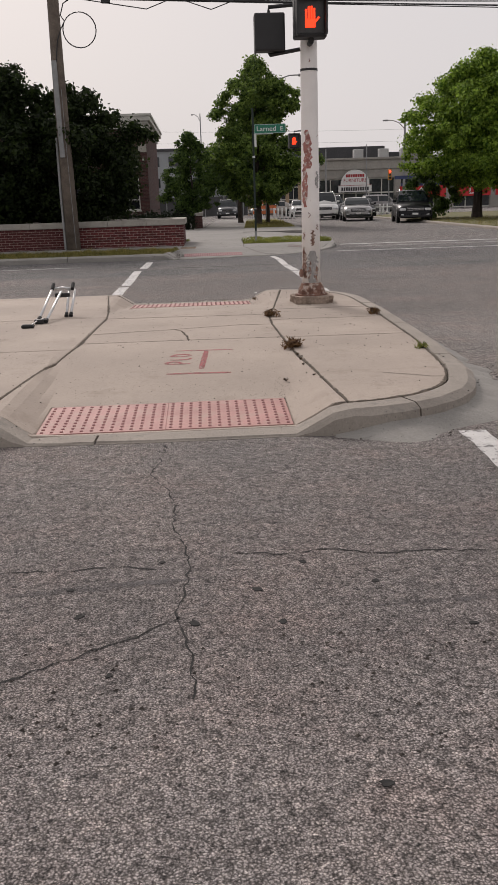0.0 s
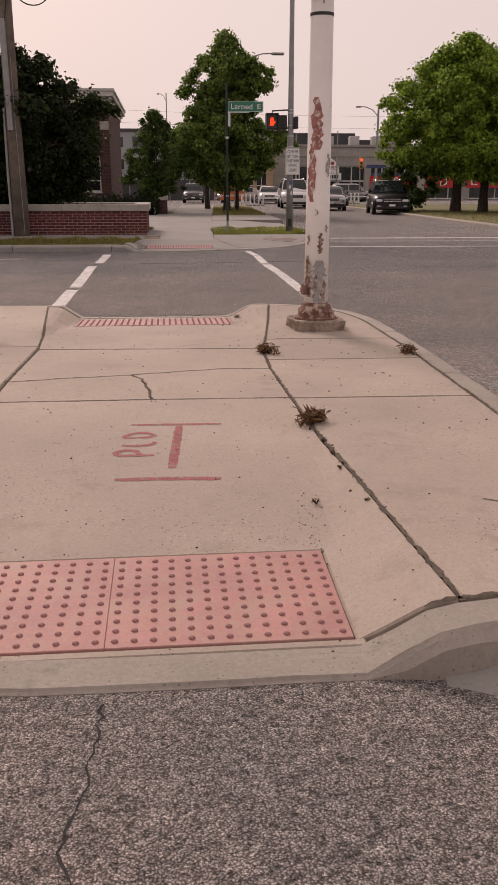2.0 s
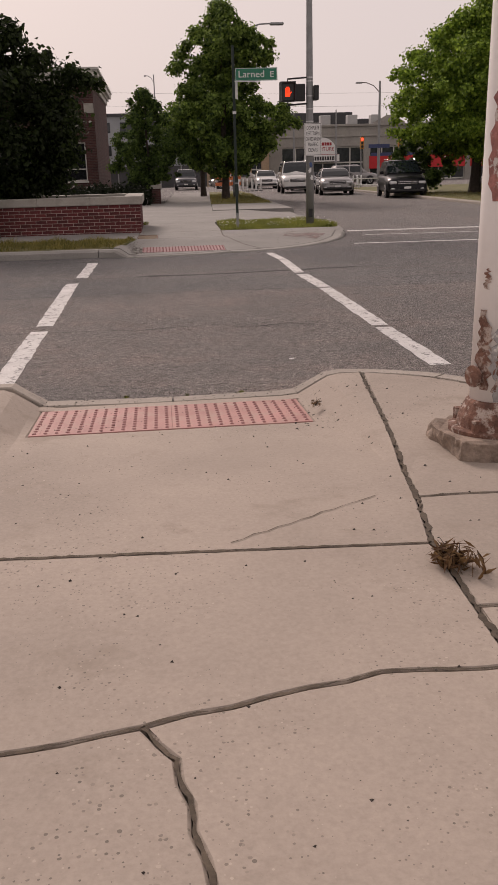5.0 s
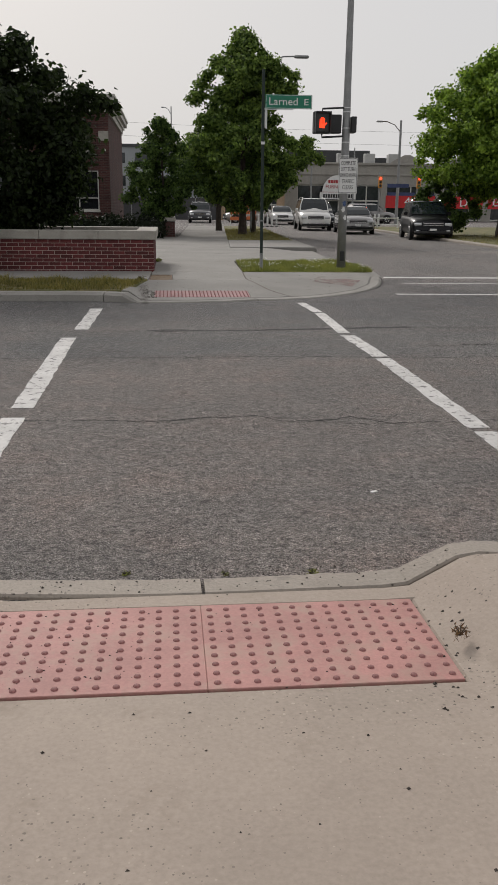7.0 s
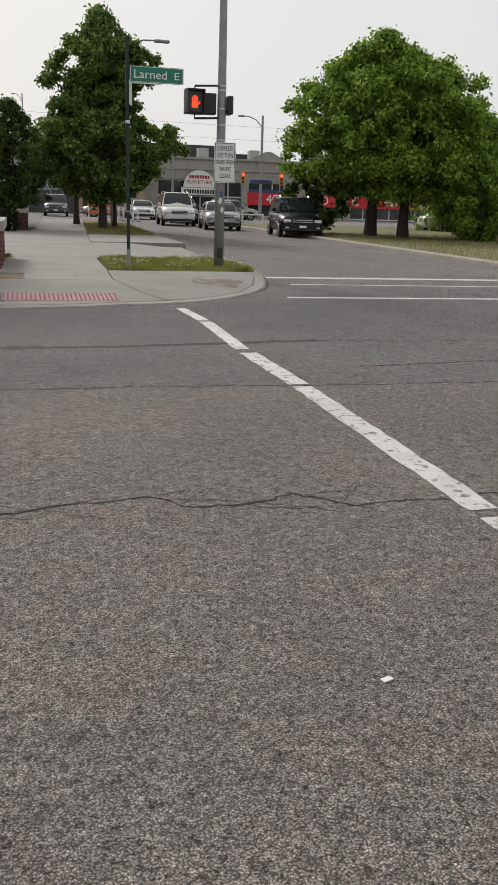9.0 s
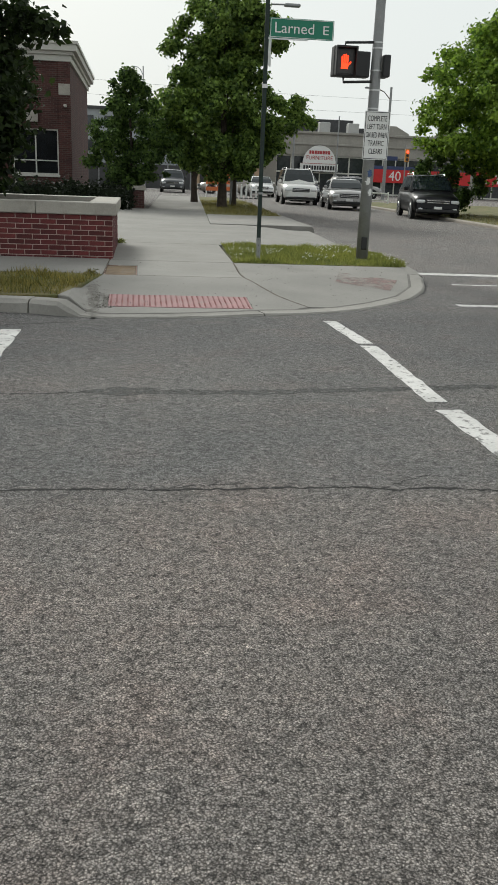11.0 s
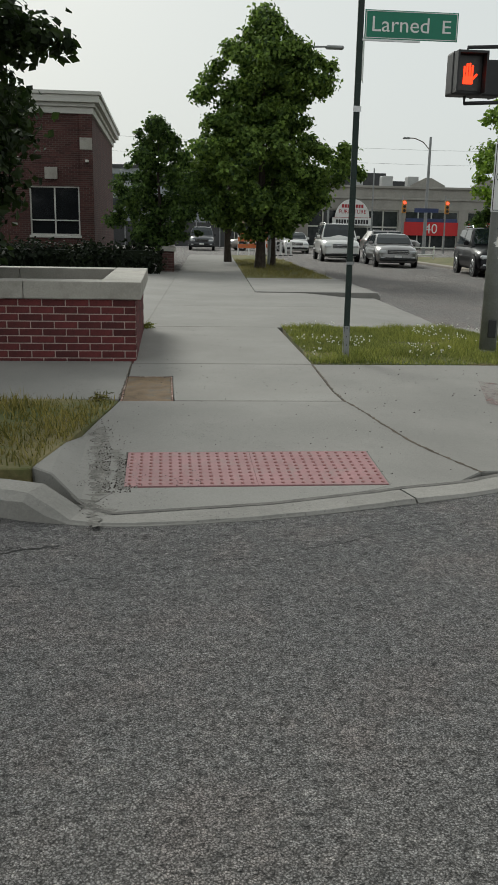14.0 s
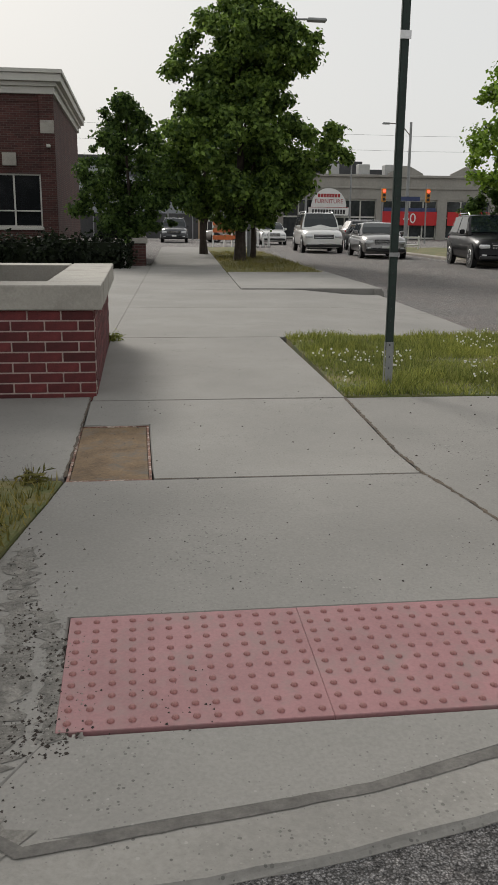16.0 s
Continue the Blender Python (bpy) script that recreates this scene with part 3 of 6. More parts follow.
def inner(i0, i1, d=0.175):
    """The kerb's inner line between two shares of its length."""
    a, b = int(i0 * (len(edge_line) - 1)), int(i1 * (len(edge_line) - 1))
    out = []
    for k in range(a, b + 1, 3):
        t = (edge_line[min(k + 1, len(edge_line) - 1)] - edge_line[max(k - 1, 0)]).normalized()
        out.append((edge_line[k].x - t.y * d, edge_line[k].y + t.x * d))
    return out


RIGHT = [(1.52, 4.28), (1.47, 5.0), (1.41, 6.0), (1.36, 6.98), (1.34, 7.86), (1.36, 8.64), (1.44, 9.1), (1.58, 10.1), (1.72, 11.28)]
LEFT = [(-0.72, 4.4), (-0.64, 5.3), (-0.52, 6.4), (-0.45, 7.0), (-0.45, 7.6), (-0.41, 8.75), (-0.5, 9.8), (-0.66, 11.28)]
crack = [(p.x, p.y) for p in wander([(-0.45, 7.58), (-0.1, 7.66), (0.36, 7.73), (0.58, 7.78), (0.98, 7.88), (1.34, 7.86)], 0.09, 0.012, 4)]
branch = [(p.x, p.y) for p in wander([(0.36, 7.73), (0.44, 7.6), (0.49, 7.3), (0.52, 7.01)], 0.07, 0.012, 7)]
mid = min(range(len(crack)), key=lambda i: abs(crack[i][0] - 0.36))
branch[0] = crack[mid]
H = island_height
near_edge = [(-0.72, 4.36), (-0.3, 4.31), (0.4, 4.275), (1.3, 4.275), (1.52, 4.28)]
# the ramp slab leaves room for the tactile plates
slab("slab", [(-0.45, 4.30), (-0.378, 4.31), (-0.378, 4.928), (1.188, 4.928), (1.188, 4.29), (1.52, 4.28)] + RIGHT[1:4] + [(0.52, 7.01), (-0.45, 7.02)] + LEFT[1:3][::-1] + [(-0.72, 4.38)], H, CONCRETE, island, 0.004, step=0.06)
slab("slab", [(-0.45, 7.02), (0.52, 7.01)] + branch[::-1][1:] + crack[:mid][::-1], H, CONCRETE, island, 0.004)
slab("slab", [(0.52, 7.01), (1.36, 6.98)] + crack[mid:][::-1] + branch[1:-1], H, CONCRETE, island, 0.004)
slab("slab", crack + [(1.36, 8.64), (-0.41, 8.76)], H, CONCRETE, island, 0.004)
slab("slab", [(-0.41, 8.76), (1.36, 8.64), (1.44, 9.1), (1.58, 10.1), (1.72, 11.28), (1.29, 11.27), (1.278, 11.15), (1.278, 10.527), (-0.308, 10.527), (-0.308, 11.24), (-0.66, 11.28), (-0.5, 9.8)], H, CONCRETE, island, 0.004, step=0.06)
slab("slab", [(-0.42, 4.262), (1.22, 4.262), (1.22, 4.307), (-0.42, 4.307)], H, CONCRETE, island, 0.0)
slab("slab", [(-0.34, 11.15), (1.31, 11.15), (1.31, 11.268), (-0.34, 11.25)], H, CONCRETE, island, 0.0)
# the slabs beside the walkway
rim = inner(0.0, 1.0)
rim_right = [p for p in rim if p[0] > 1.55]
lower = [p for p in rim_right if p[1] < 6.93]
middle = [p for p in rim_right if 6.93 <= p[1] < 8.15]
upper = [p for p in rim_right if 8.15 <= p[1] < 9.03]
last = [p for p in rim_right if p[1] >= 9.03 and p[0] > 1.8]
slab("slab", lower + [(2.49, 6.93), (1.36, 6.97)] + RIGHT[1:3][::-1] + [(1.52, 4.31)], H, CONCRETE, island)
slab("slab", [(1.36, 6.97), (2.49, 6.93)] + middle + [(2.52, 8.15), (1.35, 8.18), (1.34, 7.86)], H, CONCRETE, island)
slab("slab", [(1.35, 8.18), (2.52, 8.15)] + upper + [(2.52, 9.03), (1.44, 9.09), (1.36, 8.64)], H, CONCRETE, island)
slab("slab", [(1.44, 9.09), (2.52, 9.03)] + last + [(1.73, 11.28), (1.58, 10.1)], H, CONCRETE, island)
rim_left = [p for p in rim if p[0] < -0.75]
for y0, y1, xa, xb in ((4.5, 6.72, -0.72, -0.49), (6.72, 8.9, -0.49, -0.42), (8.9, 11.4, -0.42, -0.66)):
    for xl, xr in ((-3.6, None), (-6.3, -3.6), (-9, -6.3)):
        ring = [(xl, max(y0, 4.62)), (xr if xr else xa, y0 if y0 > 4.6 else (4.62 if xr else 4.46)), (xr if xr else xb, y1), (xl, y1 if y1 < 11 else 11.42)]
        if xr is None and y0 < 5:
            ring.insert(2, (-0.64, 5.3))
        slab("slab", ring, H, CONCRETE, island)
# dirt in the joints
for k, (line, w) in enumerate(((RIGHT, 0.017), (LEFT, 0.014), ([(-0.45, 7.02), (1.36, 6.98)], 0.012), ([(-0.41, 8.76), (1.36, 8.64)], 0.014), (inner(0.352, 0.62, 0.18), 0.018), (crack, 0.009), (branch, 0.01), ([(1.36, 6.97), (2.5, 6.93)], 0.01), ([(1.44, 9.09), (2.5, 9.03)], 0.013), ([(1.35, 8.18), (2.5, 8.15)], 0.007))):
    part("joint_dirt", ribbon(wander(line, 0.025, 0.004, k), w, island_height, 0.0015, k, 0.48), JOINT, island, "dark dirt in the joints")
bm = ribbon(wander([(1.9, 5.15), (2.2, 4.95), (2.38, 4.9)], 0.06, 0.01, 5), 0.008, H, 0.003)
part("crack", bm, JOINT, island)
part("crack", ribbon(wander([(0.66, 8.75), (0.94, 8.92), (1.28, 9.13)], 0.05, 0.008, 8), 0.004, H, 0.003, 2, 0.3), JOINT, island)



def dome_mesh():
    bm = bmesh.new()
    rings = [[bm.verts.new((r * math.cos(a), r * math.sin(a), z)) for a in [math.pi / 4 * k for k in range(8)]] for r, z in ((0.0135, -0.001), (0.012, 0.005), (0.0075, 0.0085))]
    for a, b in zip(rings, rings[1:]):
        for k in range(8):
            bm.faces.new((a[k], a[(k + 1) % 8], b[(k + 1) % 8], b[k]))
    bm.faces.new(rings[-1])
    me = to_mesh("dome", bm, DOMES)
    me.shade_smooth()
    return me


DOME = dome_mesh()


def tactile(x0, y0, x1, y1, height, label, plastic=None):
    """A red tactile plate with rows of raised domes, laid flush in a ramp."""
    cx, cy = (x0 + x1) / 2, (y0 + y1) / 2
    ob = thing("tactile_paving", cx, cy, (height(cx, y1 - 0.03) + height(cx, y0 + 0.03)) / 2, label, "tactile paving")
    s = (height(cx, y1 - 0.03) - height(cx, y0 + 0.03)) / (y1 - y0 - 0.06)
    n = max(1, round((x1 - x0) / 0.78))
    w = (x1 - x0) / n
    for i in range(n):
        bm = bmesh.new()
        a = x0 + i * w - cx
        vs = box(bm, a + 0.0004, y0 - cy, -0.05, a + w - 0.0004, y1 - cy, 0.004, 0.002)
        for v in bm.verts:
            v.co.z += v.co.y * s
        part("plate", bm, plastic or TACTILE, ob)
    cols, rows = round((x1 - x0) / 0.0597), 10
    for i in range(cols):
        for j in range(rows):
            x, y = x0 - cx + (i + 0.5) * (x1 - x0) / cols, y0 - cy + 0.036 + j * 0.0597
            d = new("dome", DOME)
            d.parent = ob
            d.location, d.scale = (x, y, 0.0035 + y * s), (0.88, 0.88, 0.82)
    return ob


tactile(-0.376, 4.31, 1.186, 4.926, H, "red tactile paving plate with domes in the ramp")
tactile(-0.306, 10.529, 1.276, 11.147, H, "dirty red tactile paving plate with domes in the ramp")


# the far corner
def corner_height(x, y):
    d = y - 21.5 - 0.4 * smooth((x - 1.7) / 0.6) - 0.8 * max(0.0, x - 2.3)
    up = max(smooth(d / 2.4), even((-0.03 - x) / 0.2) * even((y - 21.42) / 0.3), smooth((y - 24.6) / 1.2))
    return 0.02 + 0.12 * up


def walk_left(y):
    return 0.07 + 0.01 * max(0, min(y, 29.3) - 26.0) + 0.045 * max(0, y - 29.3)


def walk_right(y):
    return walk_left(y) + 1.84 + 0.012 * (y - 26)


pavement = thing("pavement", 0, 0, 0, "grey concrete sidewalk with dropped corner and joints", "sidewalk", kind="structure")
FAR = [(-16, 21.8), (-0.6, 21.74), (-0.25, 21.54), (0.02, 21.41), (0.2, 21.43), (0.97, 21.53), (1.58, 21.7), (2.23, 21.9), (2.78, 22.18), (3.3, 22.62), (3.85, 23.25), (4.3, 24.1), (4.62, 25.2), (4.78, 26.5), (4.9, 29.5)]
kerb_run(pavement, FAR, corner_height, 0.2, 2.2, 8, material=KERBGREY)
kerb_run(pavement, [(5.2, 36.4), (5.45, 42.0), (6.5, 68)], lambda x, y: 0.14, 0.18, 2.4, 9, material=KERBGREY)
G = corner_height
CURVE = [(2.36, 22.3), (2.08, 22.9), (1.95, 23.4), (1.84, 24.0), (1.83, 24.45), (1.87, 25.3), (1.9, 25.95)]
slab("slab", [(-0.02, 21.72), (0.1, 21.62), (0.95, 21.74), (1.55, 21.92), (1.72, 22.02), (0.14, 22.02)], G, WALKWAY, pavement, gap=0.0, step=0.12)
slab("slab", [(-0.36, 22.1), (-0.02, 21.72), (0.157, 22.02), (0.157, 22.644), (1.703, 22.644), (1.703, 22.02), (1.55, 21.92), (2.16, 22.11), (2.36, 22.3)] + CURVE[1:4] + [(0.03, 24.02), (-0.02, 23.7)], G, WALKWAY, pavement, gap=0.001, step=0.06)
slab("slab", [(0.46, 24.02), (1.84, 24.0), (1.83, 24.45), (1.87, 25.3), (1.9, 25.95), (0.055, 25.97), (0.055, 25.2), (0.46, 25.2)], G, WALKWAY, pavement)
slab("slab", CURVE + [(4.56, 25.92), (4.45, 25.3), (4.12, 24.2), (3.69, 23.38), (3.17, 22.78), (2.68, 22.36)], G, WALKWAY, pavement)
slab("slab", [(-16, 24.12), (0.03, 24.08), (0.055, 25.0), (0.06, 26.12), (-16, 26.12)], lambda x, y: 0.14, WALKWAY, pavement, step=2)
y = 25.97
for k, y1 in enumerate((29.4, 32.85, 36.42, 38.4, 40.3, 42.2, 44.1, 46, 48, 50, 52, 54, 56, 58, 60, 62, 64, 66)):
    w0, w1 = 1.84 + 0.012 * (y - 26), 1.84 + 0.012 * (y1 - 26)
    drive = 29 < y < 36
    e0, e1 = (4.72 + 0.054 * (y - 29.4), 4.72 + 0.054 * (y1 - 29.4)) if drive else (walk_left(y) + w0, walk_left(y1) + w1)
    slab("slab", [(walk_left(y), y), (e0, y), (e1, y1), (walk_left(y1), y1)], (lambda x, y: 0.14 - 0.1 * smooth((x - 3.3) / 1.5)) if drive else (lambda x, y: 0.14), WALKWAY, pavement, gap=0.0015, step=0.4 if drive else 1)
    y = y1
slab("slab", [(walk_right(36.45), 36.45), (5.2, 36.45), (5.35, 42.1), (walk_right(42.1), 42.1)], lambda x, y: 0.16, WALKWAY, pavement, step=1)
slab("slab", [(-16, 29.42), (walk_left(29.42), 29.42), (walk_left(46), 46), (-16, 46)], lambda x, y: 0.12, WALKWAY, pavement, step=2)
part("joint_dirt", ribbon(wander(CURVE, 0.025, 0.003, 2), 0.02, corner_height, 0.0015, 2, 0.45), JOINT, pavement)
DIRT = surface("gritty_dirt", (0.17, 0.16, 0.145), 0.95, vary=0.35, scale=14, fine=90, bump=0.8, stain=(0.1, 0.095, 0.085), stain_at=(0.5, 0.66), stain_scale=22, depth=0.006)
for k, (line, ws) in enumerate((([(-0.06, 23.2), (-0.03, 22.8), (0.0, 22.4), (0.02, 22.0), (0.0, 21.66)], 0.075), ([(0.06, 22.7), (0.12, 22.45), (0.15, 22.2), (0.17, 22.0)], 0.06), ([(-0.02, 21.72), (0.05, 21.66), (0.12, 21.63)], 0.07), ([(0.02, 21.62), (0.03, 21.5), (0.05, 21.4)], 0.045))):
    part("dirt", ribbon(wander(line, 0.02, 0.012, k), ws, corner_height, 0.002, k, 0.5), DIRT, pavement)
seam = [(-0.1, 21.78), (0.12, 21.6), (0.96, 21.73), (1.56, 21.9), (2.17, 22.1), (2.69, 22.37), (3.18, 22.79), (3.7, 23.4), (4.12, 24.2), (4.4, 25.2)]
part("joint_dirt", ribbon(wander(seam, 0.05, 0.001, 3), 0.036, corner_height, 0.0025, 3, 0.06), SEAM, pavement)
for line, w in (([(0.47, 24.02), (1.84, 24.0)], 0.008), ([(0.1, 29.4), (1.95, 29.4)], 0.012), ([(0.07, 25.97), (1.9, 25.96)], 0.006), ([(0.03, 24.1), (0.06, 26.1)], 0.012)):
    part("joint_dirt", ribbon(wander(line, 0.04, 0.002, 5), w, lambda x, y: max(corner_height(x, y), 0.0), 0.0015, 5, 0.4), JOINT, pavement)
tactile(0.16, 22.03, 1.7, 22.64, lambda x, y: corner_height(1.0, y), "red tactile paving plate with domes at the corner", TACTILEDULL)
# the second, faded plate on the corner
ob = thing("tactile_paving", 0, 0, 0, "faded pale red tactile plate, almost worn away", "tactile paving")
bm = bmesh.new()
bm.faces.new([bm.verts.new((x, y, corner_height(x, y) + 0.005)) for x, y in ((3.05, 24.05), (3.72, 23.75), (4.06, 24.6), (3.3, 24.95))])
part("plate", bm, film("faded_red", (0.25, 0.165, 0.152), 0.43, 5), ob)
# rusty cover in the walk
ob = thing("access_cover", 0.25, 24.61, 0.1, "rusty brown rectangular access cover in the sidewalk", "cover")
part("cover_plate", boxed(-0.195, -0.57, 0, 0.195, 0.57, 0.032, 0.004), surface("rusty_cover", (0.155, 0.1, 0.052), 0.9, vary=0.4, scale=5, fine=60, bump=0.4, stain=(0.12, 0.1, 0.08), stain_at=(0.5, 0.65), stain_scale=6), ob)
bm = bmesh.new()
for a in ((-0.21, -0.585, -0.196, 0.585), (0.196, -0.585, 0.21, 0.585), (-0.196, -0.585, 0.196, -0.571), (-0.196, 0.571, 0.196, 0.585)):
    box(bm, a[0], a[1], -0.02, a[2], a[3], 0.036)
part("rim", bm, RUST, ob)

# lawns
def lawn(name, poly, z, label, n, tall, bounds, mat, seed, clover=0):
    ob = thing(name, 0, 0, 0, label, "grass", kind="stuff")
    slab("turf", poly, lambda x, y: z + 0.02 * noise.noise((x * 1.3, y * 1.3, 3)), SOIL, ob, gap=0.0, step=0.4, label="dry turf")

    def inside(x, y):
        hit, j = False, len(poly) - 1
        for i in range(len(poly)):
            (xa, ya), (xb, yb) = poly[i], poly[j]
            if (ya > y) != (yb > y) and x < (xb - xa) * (y - ya) / (yb - ya) + xa:
                hit = not hit
            j = i
        return hit
    blades("blades", inside, bounds, lambda x, y: z, n, tall, mat, seed, ob)
    if clover:
        r, bm = random.Random(seed), bmesh.new()
        while clover:
            x, y = r.uniform(bounds[0], bounds[2]), r.uniform(bounds[1], bounds[3])
            if inside(x, y) and noise.noise((x * 1.4, y * 1.4, 9)) > 0.12:
                bmesh.ops.create_icosphere(bm, subdivisions=1, radius=r.uniform(0.006, 0.011), matrix=pose(x, y, z + r.uniform(0.05, 0.11)))
                clover -= 1
        part("clover_flowers", bm, CLOVER, ob, "white clover flowers")
    return ob


lawn("grass", [(-16, 22.14), (-0.365, 22.06), (-0.022, 23.7), (0.025, 24.06), (-16, 24.12)], 0.14, "dry patchy yellow-green grass strip by the kerb", 26000, 0.07, (-9, 22.1, 0, 24.1), BLADE, 3)
lawn("grass", [(1.915, 25.975), (4.6, 25.97), (4.7, 26.6), (4.78, 28.5), (4.4, 29.35), (2.05, 29.38)], 0.145, "green grass strip with white clover at the corner", 34000, 0.06, (1.9, 25.9, 4.8, 29.4), FRESH, 5, 230)
lawn("grass", [(walk_right(42.2), 42.2), (5.27, 42.2), (6.3, 66), (walk_right(66), 66)], 0.15, "dry grass strip under the trees", 14000, 0.09, (2.6, 42, 6.4, 58), BLADE, 6)
lawn("grass", [(12.4, 30), (40, 29), (40, 70), (13.6, 70)], 0.1, "dry lawn under big trees across the road", 15000, 0.1, (12, 29, 24, 52), BLADE, 7)
kerb_run(thing("kerb", 0, 0, 0, "concrete kerb along the lawn across the road", "kerb", kind="structure"), [(13.45, 70), (12.25, 30), (13, 27.5), (15, 26.5), (40, 26)], lambda x, y: 0.12, 0.16, 3.0, 11)

# painted lines and cracks on the street
marks = thing("crosswalk_lines", 0, 0, 0, "worn white painted crosswalk lines on asphalt", "road marking", kind="structure")
for k, (a, b, w) in enumerate((((2.43, 21.5), (2.5, 20.3), 0.14), ((2.5, 20.2), (2.46, 18.25), 0.15), ((2.46, 18.05), (2.5, 16.6), 0.17), ((2.5, 16.52), (2.49, 13.75), 0.16), ((2.49, 13.65), (2.5, 12.0), 0.16), ((-0.65, 20.75), (-0.66, 18.6), 0.17), ((-0.74, 17.95), (-0.7, 14.5), 0.17), ((-0.71, 14.2), (-0.7, 12.0), 0.17), ((2.215, 4.06), (2.2, 2.9), 0.16), ((2.2, 2.8), (2.16, -3.5), 0.16))):
    part("paint_line", ribbon(wander([a, b], 0.12, 0.006, k), w, flat, 0.003, k, 0.04), PAINT, marks)
for k, (a, b, w) in enumerate((((4.95, 26.4), (12.2, 26.2), 0.3), ((5.0, 25.0), (11.8, 24.7), 0.1), ((4.3, 22.85), (12.2, 22.55), 0.16))):
    part("paint_line", ribbon(wander([a, b], 0.3, 0.008, k), w, flat, 0.003, k + 20, 0.04), PAINT, marks)
part("paint_line", ribbon(wander([(-4.6, 19.6), (-2.2, 19.75)], 0.3, 0.02, 4), 0.1, flat, 0.003, 31, 0.2), PAINT, marks)

cracks = thing("street_cracks", 0, 0, 0, "dark tarred cracks across the asphalt", "crack", kind="structure")
for k, (line, w) in enumerate((([(-6, 14.4), (-2.5, 14.13), (0.01, 14.08), (0.19, 14.06), (0.38, 14.05), (0.62, 14.14), (0.99, 14.18), (1.08, 14.11), (1.14, 14.02), (1.38, 14.01), (1.54, 14.04), (1.67, 14.12), (1.78, 14.04), (1.92, 13.9), (4.5, 14.1), (9, 13.9)], 0.026), ([(-5, 16.5), (0, 16.65), (1.5, 16.65), (2.6, 16.55), (6, 16.5), (11, 16.2)], 0.03), ([(-4, 18.4), (-0.6, 18.4), (0.14, 18.47)], 0.03), ([(3.3, 18.74), (4.4, 18.7), (6.5, 18.5)], 0.03), ([(3.2, 17.3), (4.6, 17.45), (6.8, 17.2)], 0.05), ([(0.42, 4.05), (0.36, 3.5), (0.47, 3.2), (0.5, 2.75), (0.56, 2.5), (0.54, 1.9), (0.6, 1.4)], 0.011), ([(0.55, 1.9), (0.2, 1.65), (-0.5, 1.3)], 0.012), ([(-3, 2.3), (0.1, 2.33), (0.45, 2.3)], 0.01), ([(0.75, 2.42), (1.7, 2.33), (3.2, 2.35)], 0.014), ([(0.6, 2.75), (1.5, 2.7), (2.8, 2.8)], 0.006), ([(-0.6, 20.65), (0.31, 20.86), (0.92, 21.03), (1.73, 21.42), (2.69, 21.5), (4.4, 22.1)], 0.008), ([(-6, 20.9), (-0.8, 20.95), (-0.1, 21.2)], 0.03))):
    part("crack", ribbon(wander(wander(line, 0.17, 0.03, k), 0.03, 0.011, k + 50), w * 0.5, flat, 0.002, k, 0.49), CRACK, cracks)
    if w > 0.02:
        rnd = random.Random(k)
        for a, b in zip(line, line[1:]):
            q, side = rnd.uniform(0.1, 0.7), rnd.choice((-1, 1))
            p = Vector(a).lerp(Vector(b), q)
            part("crack", ribbon(wander([p, p + Vector((rnd.uniform(0.15, 0.5), side * rnd.uniform(0.05, 0.22)))], 0.03, 0.012, k + 90), 0.006, flat, 0.002, k + 7, 0.49), CRACK, cracks)
PATCHTAR = film("tar_fill", (0.06, 0.06, 0.058), 0.5, 17)
part("tar_patch", ribbon(wander([(0.12, 18.47), (0.4, 18.5), (0.9, 18.47), (1.4, 18.5), (1.9, 18.56), (3.4, 18.75)], 0.06, 0.012, 5), [0.05, 0.12, 0.18, 0.22, 0.22, 0.2, 0.17, 0.15] + [0.12] * 400, flat, 0.0015, 6, 0.2), PATCHTAR, cracks)
for k, (line, w) in enumerate((([(-0.1, 2.12), (0.2, 2.16), (0.62, 2.2)], 0.05), ([(1.1, 1.9), (1.6, 1.93), (2.2, 1.9)], 0.035))):
    pts = wander(line, 0.04, 0.005, k)
    part("stain", ribbon(pts, [w * math.sin(math.pi * (i + 0.3) / len(pts)) for i in range(len(pts))], flat, 0.0015, k, 0.2), OIL, cracks, "dark oily streak")

# spray-painted utility mark on the island
mark = thing("spray_mark", 0, 0, 0, "pink spray-painted survey mark and letters on concrete", "paint mark", kind="structure")
for k, (line, w) in enumerate((([(0.41, 6.46), (0.9, 6.44)], 0.028), ([(0.67, 6.43), (0.655, 6.2), (0.625, 5.8)], 0.044), ([(0.36, 5.68), (0.6, 5.68), (0.85, 5.66)], 0.036),
                               ([(0.38, 6.24), (0.54, 6.24), (0.53, 6.29), (0.47, 6.325), (0.41, 6.3), (0.375, 6.25)], 0.028),
                               ([(0.375, 6.13), (0.45, 6.11), (0.53, 6.13), (0.545, 6.17)], 0.027),
                               ([(0.54, 5.98), (0.36, 5.98), (0.345, 6.02), (0.38, 6.055), (0.45, 6.05), (0.47, 5.99)], 0.03))):
    for _ in range(3):
        line = [line[0]] + [tuple(Vector(a).lerp(Vector(b), q)) for a, b in zip(line, line[1:]) for q in (0.25, 0.75)] + [line[-1]]
    pts = wander(line, 0.02, 0.0015, k)
    n = len(pts)
    part("paint_stroke", ribbon(pts, [w * (0.75 + 0.35 * math.sin(3.1 * i / n)) for i in range(n)], H, 0.0022, k, 0.07), PINK, mark)

